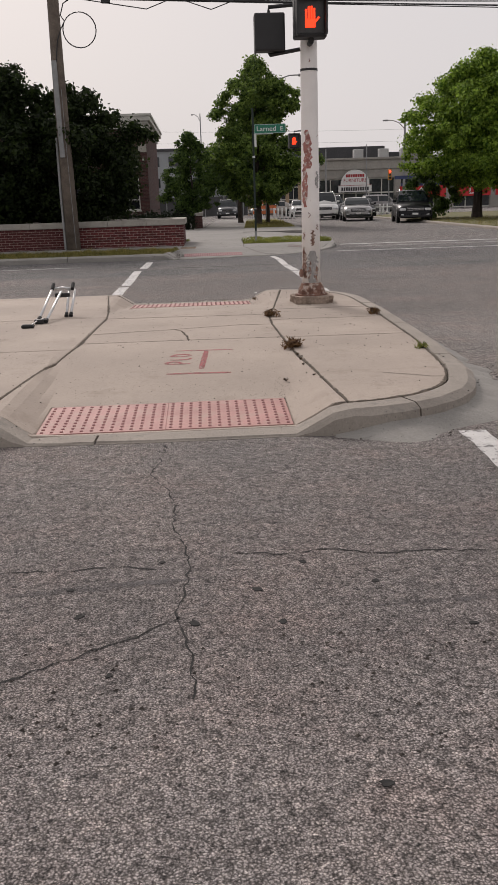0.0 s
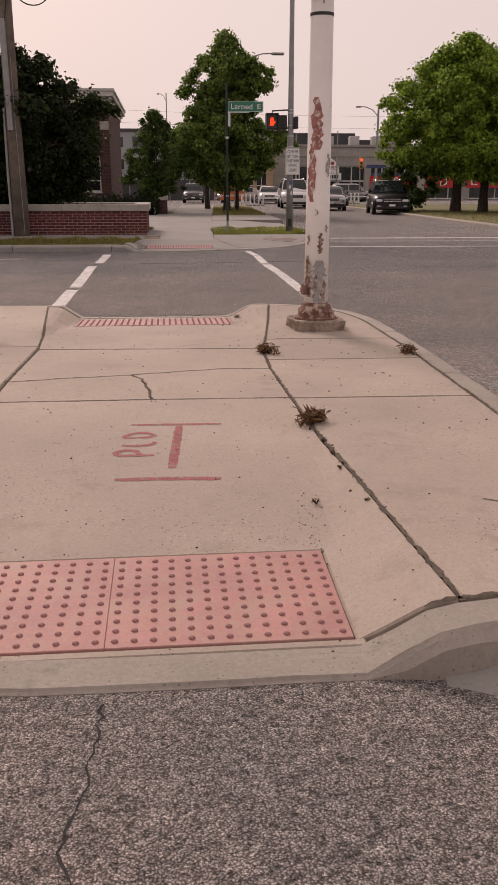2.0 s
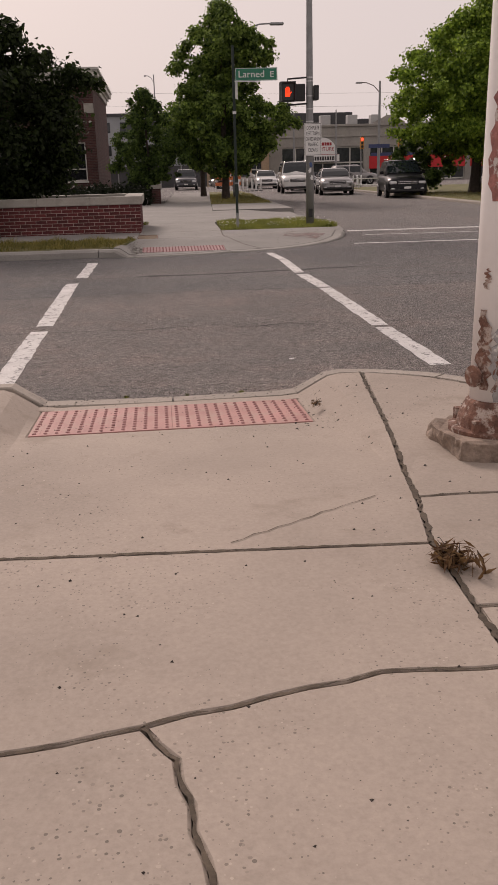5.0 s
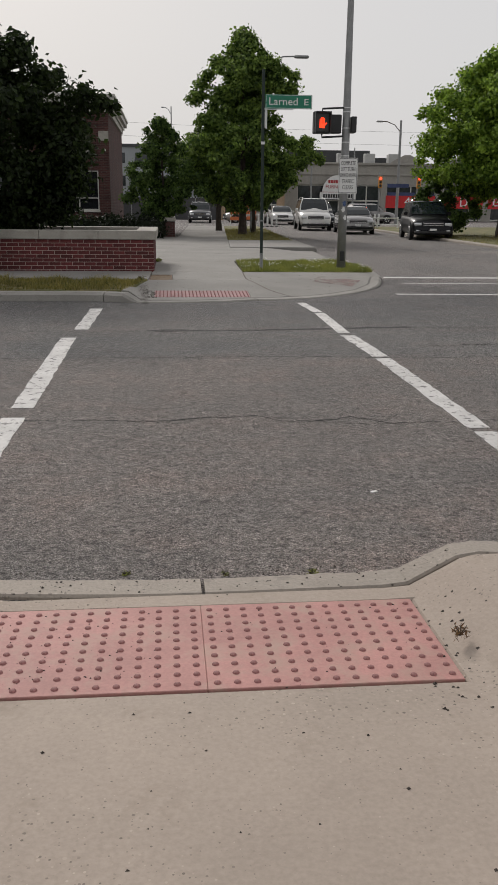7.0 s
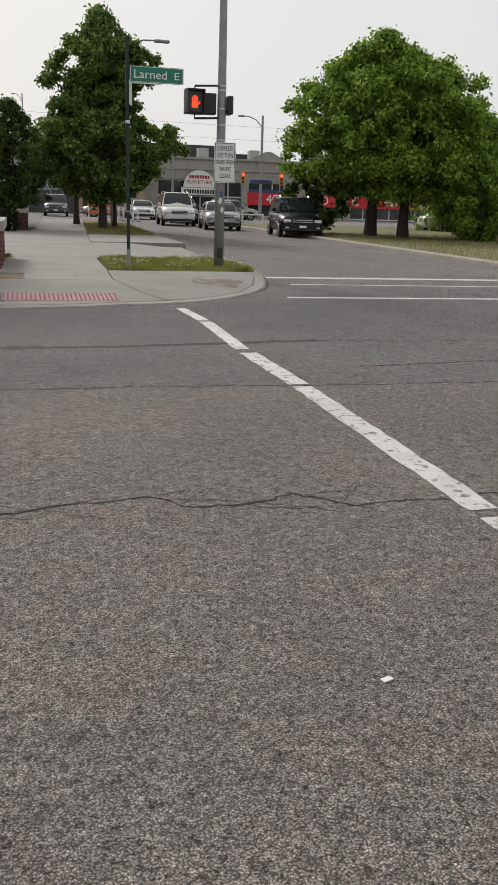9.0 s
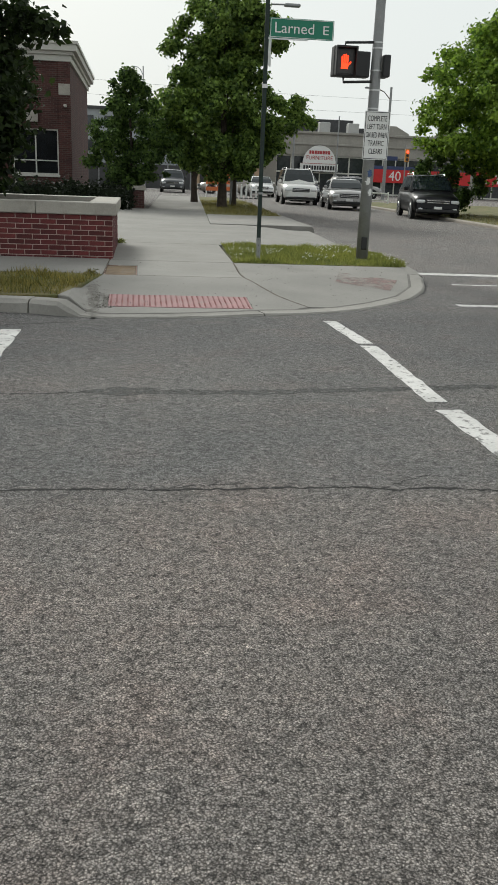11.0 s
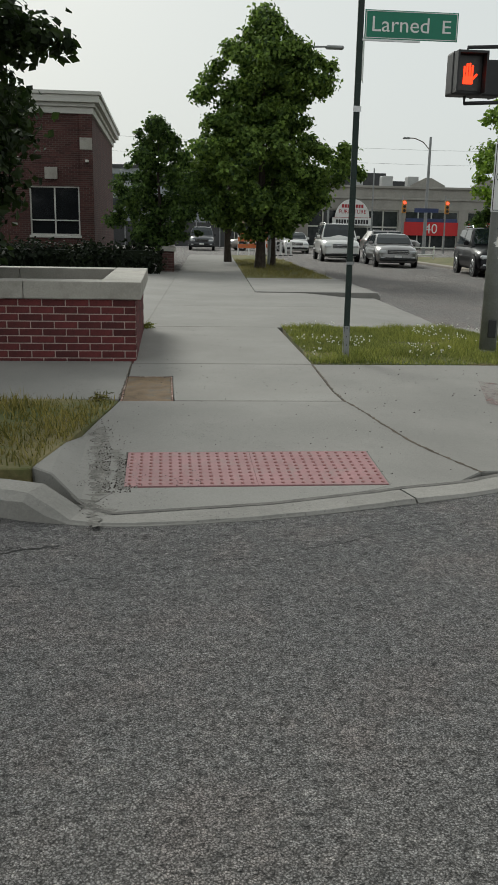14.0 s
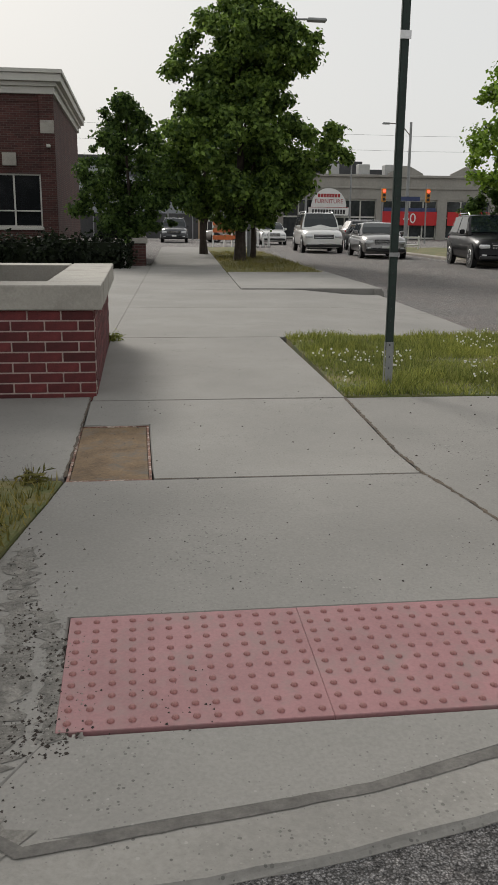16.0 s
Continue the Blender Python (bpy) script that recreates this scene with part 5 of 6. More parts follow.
for a in ((0.05, 3.188, 0.97, 3.195), (0.05, 3.43, 0.97, 3.437), (0.05, 3.195, 0.057, 3.43), (0.963, 3.195, 0.97, 3.43)):
    box(bm, a[0], -0.0145, a[1], a[2], -0.0125, a[3])
part("border", bm, SIGNWHITE, blade)
lettering("lettering", "Larned", pose(0.40, -0.014, 3.31, 90, 0, 0), 0.2, SIGNWHITE, blade, 0.57)
lettering("lettering", "E", pose(0.86, -0.014, 3.305, 90, 0, 0), 0.17, SIGNWHITE, blade, 0.085)
part("bracket", boxed(0.02, -0.02, 3.16, 0.6, -0.002, 3.177), ALU, post)
bm = bmesh.new()
box(bm, 0, 0, 2.82, 0.3, 0.004, 3.22, 0.001, m=pose(0.035, 0.02, 0, 0, 0, 74))
part("side_panel", bm, SIGNWHITE, post, "white parking sign seen almost edge-on")

# wooden utility pole with conduits and cables
util = thing("utility_pole", -3.2, 25.75, 0.12, "weathered wooden utility pole with metal conduits, leaning slightly", "utility pole")
part("shaft", tubed([(0, 0, -0.1), (-0.02, 0, 2.5), (-0.02, 0, 5), (0.02, 0, 9.2)], [0.21, 0.195, 0.175, 0.14], 18), POLEWOOD, util, smooth=True)
bm = bmesh.new()
box(bm, -0.07, -0.24, 2.65, 0.07, -0.17, 5.25, 0.01, m=pose(-0.05, 0.0, 0, 0, -0.4, 0))
part("conduit_cover", bm, GALV, util, "galvanized cable cover")
part("conduit", tubed([(-0.23, -0.08, 0.0), (-0.24, -0.08, 1.6), (-0.22, -0.1, 3.2)], 0.035, 10), GALV, util)
part("ground_wire", tubed([(0.1, -0.19, 0.1), (0.06, -0.185, 2.7), (0.05, -0.18, 4.5)], 0.008, 6), GALV, util)
loop = [(0.7 + 0.46 * math.cos(a), -0.2, 6.02 + 0.46 * math.sin(a)) for a in [radians(150 - 15 * k) for k in range(25)]]
part("cable", tubed([(-0.02, -0.2, 5.2), (0.06, -0.2, 5.75), (0.18, -0.2, 6.05)] + loop + [(0.2, -0.2, 6.4), (0.3, -0.2, 6.7), (0.55, -0.2, 6.85)], 0.016, 6), BLACK, util, "loop of slack black cable")
part("splice_box", boxed(1.35, -0.26, 6.68, 1.6, -0.14, 6.8, 0.02), BLACK, util)
for k, (z0, z1, r, sag) in enumerate(((6.86, 5.9, 0.022, 0.35), (6.84, 5.6, 0.014, 0.1), (7.5, 6.3, 0.012, 0.3), (8.2, 6.9, 0.012, 0.3), (6.9, 6.4, 0.016, 0.5))):
    pts = [(0.2 + 34 * q, -0.2 + 0.06 * k, z0 + (z1 - z0) * q - sag * 4 * q * (1 - q) * 0.35) for q in [i / 24 for i in range(25)]]
    part("overhead_cable", tubed(pts, r, 5), BLACK, util)
part("overhead_cable", tubed([(0.6, -0.25, 6.82), (2.6, -0.25, 6.5), (3.4, -0.25, 6.78), (4.4, -0.25, 6.45), (5.2, -0.25, 6.72)], 0.014, 5), BLACK, util)
part("overhead_cable", tubed([(0.2, -0.2, 6.95), (-6, -0.2, 6.8), (-16, -0.2, 7.4)], 0.022, 5), BLACK, util)
u2 = thing("utility_pole", 31.0, 25.6, 0.0, "weathered wooden utility pole across the road", "utility pole")
part("shaft", tubed([(0, 0, -0.1), (0, 0, 9)], [0.2, 0.14], 12), POLEWOOD, u2)

# folded walking frame lying on the island
walker = thing("walking_frame", -1.1, 8.8, 0.15, "folded aluminium walking frame lying on the concrete", "walking frame")
for k, (a, b) in enumerate((((-0.02, -0.15, 0.05), (0.02, 0.6, 0.3)), ((0.06, -0.2, 0.03), (0.12, 0.55, 0.26)), ((0.2, 0.3, 0.03), (0.2, 0.62, 0.27)), ((0.25, 0.3, 0.03), (0.27, 0.62, 0.27)))):
    leg = part("leg", tubed([a, b], 0.0145, 10), ALU, walker, smooth=True)
    d = (Vector(a) - Vector(b)).normalized()
    part("rubber_foot", tubed([Vector(a) + d * -0.02, Vector(a) + d * 0.03], [0.02, 0.024], 10), RUBBER, leg)
part("crossbar", tubed([(0.0, 0.6, 0.29), (0.14, 0.63, 0.3), (0.28, 0.62, 0.27)], 0.014, 10), ALU, walker, smooth=True)
for x in (0.02, 0.25):
    part("hand_grip", tubed([(x, 0.55, 0.29), (x, 0.66, 0.34)], 0.02, 10), RUBBER, walker, "black rubber grip")
part("bracket", boxed(0.05, 0.5, 0.2, 0.22, 0.55, 0.25, 0.01), BLACK, walker)
part("brace", tubed([(-0.02, -0.15, 0.04), (-0.06, -0.5, 0.02)], 0.006, 6), ALU, walker)
part("clamp", boxed(-0.06, -0.26, 0.0, 0.04, -0.12, 0.05, 0.01), BLACK, walker)
part("glide_foot", boxed(-0.14, -0.58, 0.0, -0.01, -0.49, 0.035, 0.012), RUBBER, walker)


# weeds in the joints
def weed(x, y, z, r, n, seed, mat, label):
    rnd = random.Random(seed)
    ob = thing("weed", x, y, z, label, "weed", group="weeds in the pavement joints")
    cl = [(rnd.uniform(-0.4, 0.4) * r, rnd.uniform(-0.4, 0.4) * r, rnd.uniform(0.06, 0.32) * r, rnd.uniform(0.2, 0.42) * r) for _ in range(9)]
    bm = bmesh.new()
    for px, py, pz, pr in cl:
        tube(bm, [(0, 0, -0.005), (px * 0.6, py * 0.6, pz * 0.7), (px * 1.4, py * 1.4, pz + pr)], [0.0025, 0.002, 0.001], 4)
    part("stem", bm, BARK, ob)
    v, f = leaf_cloud(cl, n * 3, r * 0.1, seed, 3.6)
    arrays("foliage", v, f, mat, ob)
    return ob


weed(1.39, 8.46, 0.15, 0.135, 60, 1, WEED, "brown-green weed tuft growing from a joint")
weed(1.4, 6.43, 0.145, 0.145, 75, 2, WEED, "reddish brown weed tuft growing from a joint")
weed(2.47, 8.35, 0.15, 0.13, 40, 3, WEED, "brown weed tuft beside the kerb")
weed(2.42, 6.1, 0.15, 0.09, 40, 4, FRESH, "small green grass tuft at the kerb")
weed(1.33, 10.75, 0.09, 0.05, 24, 5, WEED, "tiny weed at the plate's corner")
weed(1.24, 5.35, 0.08, 0.035, 14, 6, WEED, "tiny dry weed in the flare")
for k in range(9):
    weed(1.44 + random.uniform(-0.03, 0.03) - 0.012 * k, 5.2 + 0.22 * k, 0.14, 0.025, 9, 10 + k, WEED, "tiny dry weed in a joint")
for k, (x, y, r) in enumerate(((0.95, 11.45, 0.07), (0.2, 11.5, 0.05), (0.6, 11.47, 0.04), (2.72, 5.0, 0.06), (2.62, 4.6, 0.05), (2.75, 7.2, 0.04))):
    weed(x, y, 0.0, r * 0.6, 30, 30 + k, FRESH, "small grass tuft in the gutter")
weed(0.13, 29.2, 0.14, 0.16, 50, 50, FRESH, "pale green weed at the wall's foot")
weed(-0.12, 24.0, 0.14, 0.13, 26, 51, BLADE, "tall dry grass tuft at the walk's edge")

# ---- the furniture store and what lies beyond ----
STOREWALL = surface("store_limestone", (0.3, 0.285, 0.255), 0.85, vary=0.12, scale=0.5, fine=6, bump=0.1, stain=(0.22, 0.21, 0.19), stain_at=(0.5, 0.8), stain_scale=0.6)
STOREDARK = surface("dark_penthouse", (0.06, 0.06, 0.062), 0.8, vary=0.2, scale=1, fine=8)
STOREGLASS = surface("shop_window", (0.03, 0.034, 0.038), 0.12, vary=0.5, scale=0.7, fine=3, bump=0)
RED = surface("red_banner", (0.5, 0.018, 0.02), 0.6, vary=0.1, scale=1)
BLUE = surface("blue_banner", (0.035, 0.05, 0.13), 0.6, vary=0.3, scale=2)
DEEPRED = surface("red_lettering", (0.33, 0.02, 0.025), 0.6, vary=0.1)
store = thing("furniture_store", 14.0, 103.0, 0, "grey stone furniture store with arched sign and big windows", "building")


def store_wall(x0, x1, bays):
    bm = bmesh.new()
    box(bm, x0, 0, 3.75, x1, 0.5, 5.9)
    edges = [x0] + [e for b in bays for e in b] + [x1]
    for a, b in zip(edges[::2], edges[1::2]):
        box(bm, a, 0, 0, b, 0.5, 3.75)
    part("wall", bm, STOREWALL, store)


BAYS = [(0.4, 9.5), (10.2, 15.6), (16.6, 21.0), (22.0, 31.5), (32.5, 40.0)]
store_wall(-1.0, 41.0, BAYS)
part("wall", boxed(-1, 0.51, 0, -0.6, 20, 5.9), STOREWALL, store)
part("roof", boxed(-0.9, 0.51, 5.6, 41, 20, 5.75), STOREDARK, store)
part("cornice", boxed(-1.1, -0.12, 4.72, 41, -0.002, 4.9, 0.02), STOREWALL, store)
part("cornice", boxed(-1.15, -0.2, 5.78, 41.1, 0.55, 6.02, 0.03), STOREWALL, store)
for x, w, h in ((12.3, 3.4, 0.85), (18.5, 3.4, 0.85)):
    bm = prism([(x - w / 2, 0), (x + w / 2, 0), (x + w / 2, 0.15), (x + 0.3, h), (x - 0.3, h), (x - w / 2, 0.15)], -0.4, 0)
    bmesh.ops.transform(bm, matrix=pose(0, 0, 6.02, 90, 0, 0), verts=bm.verts)
    part("parapet", bm, STOREWALL, store)
part("penthouse", boxed(0, 6, 5.76, 9.5, 14, 7.6), STOREDARK, store)
part("penthouse", boxed(9.6, 7, 5.76, 12.5, 13, 6.9), STOREDARK, store)
for x, z in ((4.8, 6.0), (7.8, 6.0), (10.4, 6.0)):
    part("roof_unit", boxed(x, 0.7, 5.76, x + 1.1, 1.8, 7.0, 0.05), surface("pale_sheet_metal", (0.4, 0.4, 0.39), 0.6, vary=0.1), store)
for a, b in BAYS:
    win = part("window", boxed(a, 0.3, 0.1, b, 0.34, 3.72), STOREGLASS, store)
    n = max(2, round((b - a) / 1.5))
    bm = bmesh.new()
    for k in range(n + 1):
        x = a + (b - a) * k / n
        box(bm, x - 0.06, 0.2, 0, x + 0.06, 0.299, 3.75)
    for z in (0.05, 2.0, 3.6):
        box(bm, a + 0.06, 0.21, z, b - 0.06, 0.298, z + 0.15)
    part("window_frame", bm, TRIM, win)
part("awning_panel", boxed(10.3, 0.05, 2.3, 15.5, 0.12, 3.0), BLUE, store)
for a, b, txt in ((10.1, 15.6, "40"), (16.7, 21.0, "D")):
    pn = part("banner", boxed(a, -0.06, 1.35, b, -0.003, 2.65), RED, store)
    lettering("lettering", txt, pose((a + b) / 2, -0.065, 1.98, 90, 0, 0), 1.35, SIGNWHITE, pn, thick=0.01)
pn = part("banner", boxed(21.6, -0.06, 1.35, 31.6, -0.003, 2.75), RED, store)
lettering("lettering", "E T  HOME", pose(26.6, -0.065, 2.03, 90, 0, 0), 1.3, SIGNWHITE, pn, 9.0, thick=0.01)
# the arched sign
arch = part("arched_sign", prism([(-1.95, 0), (1.95, 0), (1.95, 0.75)] + [(1.7 * math.cos(a), 0.75 + 1.75 * math.sin(a)) for a in [math.pi * k / 18 for k in range(19)]] + [(-1.95, 0.75)], 0, 0.15), SIGNWHITE, store, "white arched sign with red and black lettering")
arch.matrix_basis = pose(4.7, -0.4, 2.2, 90, 0, 0)
for k in range(8):
    part("name_bar", boxed(-1.08 + 0.275 * k, 1.66, 0.152, -0.86 + 0.275 * k, 1.98, 0.165), DEEPRED, arch)
lettering("lettering", "FURNITURE", pose(0, 1.28, 0.155), 0.55, DEEPRED, arch, 2.7, 0.01)
for k in range(12):
    part("number_bar", boxed(-1.62 + 0.275 * k, 0.14, 0.152, -1.42 + 0.275 * k, 0.54, 0.165), INK, arch)
part("rule", boxed(-1.85, 0.72, 0.152, 1.85, 0.76, 0.165), DEEPRED, arch)
for x in (-1.6, 1.6):
    part("bracket", boxed(x - 0.05, 0.5, -0.4, x + 0.05, 0.6, -0.002), GALV, arch)

tan = thing("tan_building", 5.8, 97, 0, "tan brick shop with tall pale windows", "building")
bm = bmesh.new()
for k in range(5):
    box(bm, 1.4 * k, 0, 0, 1.4 * k + 0.4, 0.3, 4.2)
box(bm, 0, 0, 4.2, 6.4, 0.3, 4.8)
box(bm, 6.0, 0.001, 0, 6.4, 12, 4.799)
part("wall", bm, surface("tan_brick", (0.36, 0.26, 0.17), 0.9, vary=0.15, scale=1, fine=8), tan)
part("roof", boxed(0, 0.31, 4.55, 5.99, 12, 4.7), STOREDARK, tan)
for k in range(4):
    w = part("window", boxed(1.4 * k + 0.4, 0.15, 0.2, 1.4 * k + 1.4, 0.19, 4.19), STOREGLASS, tan)
    bm = bmesh.new()
    for z in (0.2, 1.5, 2.8, 4.05):
        box(bm, 1.4 * k + 0.4, 0.08, z, 1.4 * k + 1.4, 0.149, z + 0.12)
    box(bm, 1.4 * k + 0.87, 0.081, 0.2, 1.4 * k + 0.93, 0.148, 4.18)
    part("window_frame", bm, TRIM, w)


def block(x, y, w, d, h, mat, label, floors, cols):
    ob = thing("office_building", x, y, 0, label, "building")
    part("wall", boxed(0, 0, 0, w, d, h), mat, ob)
    part("roof", boxed(-0.2, -0.2, h + 0.002, w + 0.2, d + 0.2, h + 0.4), STOREDARK, ob)
    for i in range(floors):
        for k in range(cols):
            a, z = w * (k + 0.2) / cols, h * (i + 0.3) / floors
            part("window", boxed(a, -0.06, z, a + w * 0.6 / cols, -0.003, z + h * 0.45 / floors), STOREGLASS, ob)


block(-8, 132, 24, 15, 9, surface("grey_panel", (0.3, 0.32, 0.33), 0.8, vary=0.1, scale=0.4), "pale grey office block far down the street", 3, 7)
block(-40, 110, 30, 15, 7, surface("brown_panel", (0.2, 0.16, 0.13), 0.8, vary=0.1, scale=0.4), "brown low building far down the street", 2, 10)
block(55, 120, 60, 20, 8, surface("pale_panel", (0.33, 0.31, 0.28), 0.8, vary=0.1, scale=0.4), "pale low building beyond the lawn", 2, 16)

fence = thing("board_fence", -9, 92, 0, "dark fence across the end of the side street", "fence")
part("panel", boxed(0, 0, 0.1, 14.5, 0.08, 2.1), STOREDARK, fence)
for k in range(8):
    part("post", boxed(2 * k, -0.06, 0, 2 * k + 0.1, -0.002, 2.3), GALV, fence)
far_trees = thing("tree_line", 0, 0, 0, "distant line of green trees", "trees", kind="stuff")
r = random.Random(8)
cl = [(x, 112 + r.uniform(-4, 6), r.uniform(0.6, 5.0), r.uniform(1.2, 2.0)) for x in [r.uniform(48, 120) for _ in range(120)]]
cl += [(r.uniform(-70, -6), 92 + r.uniform(-4, 6), r.uniform(0.6, 5.0), r.uniform(1.2, 2.0)) for _ in range(120)]
cl += [(r.uniform(26, 46), 62 + r.uniform(-4, 6), r.uniform(0.4, 4.5), r.uniform(1.0, 1.8)) for _ in range(60)]
v, f = leaf_cloud(cl, 40000, 0.5, 77)
arrays("foliage", v, f, LEAF, far_trees)


# lamp posts and signals in the distance
def lamp_post(x, y, h, arm, label, r=0.09):
    ob = thing("street_lamp", x, y, 0, label, "street lamp")
    part("pole", tubed([(0, 0, 0), (0, 0, h)], [r, r * 0.6], 10), GALV, ob)
    if arm:
        part("arm", tubed([(0, 0, h - 0.9), (arm * 0.35, 0, h - 0.35), (arm * 0.75, 0, h - 0.12), (arm, 0, h - 0.1)], 0.035, 6), GALV, ob)
        part("lamp_head", boxed(min(arm, arm * 1.35), -0.12, h - 0.18, max(arm, arm * 1.35), 0.12, h - 0.05, 0.04), GALV, ob)
    return ob


lamp_post(4.6, 52.4, 8.5, 2.0, "tall steel street lamp hidden in the tree, arm showing", 0.08)
lamp_post(12.1, 80, 5.8, 0, "pale slim steel pole by the crossing", 0.1)
lamp_post(0.98, 110, 12.0, -0.8, "tall slim lamp post far down the street", 0.1)
ob = lamp_post(19.3, 80, 8.2, -1.5, "dark utility pole with a lamp arm at the crossing", 0.14)
ob.children[0].data.materials[0] = POLEWOOD
part("street_plate", boxed(-0.9, -0.12, 3.0, 0.9, -0.1, 3.3), BLUE, ob)
for z in (6.3, 7.3):
    part("overhead_cable", tubed([(x, 0, z + 0.5 * (x / 26) ** 2) for x in (-26, -17, -9, 0, 9, 17, 26)], 0.007, 5), BLACK, ob)
rail = thing("barrier_rail", 14.6, 67.0, 0.0, "low white tubular barrier rail at the crossing", "barrier")
for x in (-1.4, 0.0, 1.4):
    part("post", tubed([(x, 0, 0), (x, 0, 0.8)], 0.05, 8), SIGNWHITE, rail)
for z in (0.3, 0.72):
    part("bar", tubed([(-1.4, -0.02, z), (1.4, -0.02, z)], 0.035, 8), SIGNWHITE, rail)
lamp_post(17.7, 90, 6.7, 0, "thin dark pole before the store", 0.09)
for x, y in ((19.05, 85), (22.5, 85)):
    ob = thing("traffic_light", x, y, 0, "yellow traffic light with a red lamp lit", "traffic light", group="far traffic lights")
    part("pole", tubed([(0, 0.2, 0), (-0.1, 0.2, 4.4)], 0.06, 8), GALV, ob)
    h = part("signal_head", boxed(-0.18, -0.1, 3.05, 0.16, 0.12, 4.05, 0.03), surface("yellow_housing", (0.45, 0.2, 0.03), 0.6, vary=0.1), ob)
    for k in range(3):
        part("lens", tubed([(-0.01, -0.11, 3.25 + 0.3 * k), (-0.01, -0.14, 3.25 + 0.3 * k)], 0.11, 12), glow_material("red_lamp", (1.0, 0.06, 0.03), 3.0) if k == 2 else BLACK, h)
for k in range(9):
    ob = thing("bollard", 6.6 + 0.33 * k + (8 if k > 5 else 0), 71.5 + (6 if k > 5 else 0), 0, "white plastic bollard by the crossing", "bollard", group="white bollards")
    part("post", tubed([(0, 0, 0), (0, 0, 0.85), (0, 0, 0.9)], [0.07, 0.06, 0.03], 8), SIGNWHITE, ob)
    part("foot", tubed([(0, 0, 0), (0, 0, 0.05)], 0.13, 8), RUBBER, ob)
ORANGE = surface("orange_board", (0.6, 0.16, 0.05), 0.6, vary=0.15, scale=4)
for x, y in ((5.4, 70.5), (6.3, 73)):
    ob = thing("barricade", x, y, 0, "orange and white construction barricade", "barricade", group="construction barricades")
    for dx in (-0.55, 0.55):
        part("leg", boxed(dx - 0.03, -0.2, 0, dx + 0.03, 0.2, 1.5), SIGNWHITE, ob)
    for z in (0.45, 0.85, 1.25):
        part("board", boxed(-0.6, -0.24, z, 0.6, -0.205, z + 0.24, 0.005), ORANGE, ob)


# ---- vehicles ----
CARGLASS = surface("car_glass", (0.014, 0.02, 0.023), 0.04, vary=0.2, scale=3, bump=0)
CHROME = surface("chrome", (0.65, 0.65, 0.66), 0.18, 1.0, vary=0.05, bump=0)
HEADLAMP = surface("headlamp_glass", (0.62, 0.63, 0.64), 0.1, 0.2, vary=0.1, scale=20, bump=0)
PLATEWHITE = SIGNWHITE


def loft(rows, close=True):
    bm = bmesh.new()
    rings = [[bm.verts.new(p) for p in row] for row in rows]
    for a, b in zip(rings, rings[1:]):
        for k in range(len(a) - 1):
            bm.faces.new((a[k], a[k + 1], b[k + 1], b[k]))
        if close:
            bm.faces.new((a[-1], a[0], b[0], b[-1]))
    bm.faces.new(rings[0][::-1])
    bm.faces.new(rings[-1])
    bmesh.ops.recalc_face_normals(bm, faces=bm.faces)
    return bm


def wheel(parent, x, y, r, side):
    w = part("wheel", tubed([(x - 0.1, y, r), (x - 0.085, y, r), (x + 0.085, y, r), (x + 0.1, y, r)], [r - 0.03, r, r, r - 0.03], 24), RUBBER, parent, "black tyre")
    part("rim", tubed([(x + side * 0.09, y, r), (x + side * 0.112, y, r)], [r * 0.66, r * 0.6], 16), ALU, w, "alloy rim")
    bm = bmesh.new()
    for k in range(5):
        box(bm, x + min(0, side * 0.118) + (0.112 if side > 0 else 0.0), -0.05, r * 0.12, x + max(0, side * 0.118) - (0.112 if side < 0 else 0.0), 0.05, r * 0.56, 0.0, m=pose(0, y, r) @ pose(0, 0, 0, 72 * k + 18, 0, 0) @ pose(0, 0, 0))
    part("spokes", bm, BLACK, w)


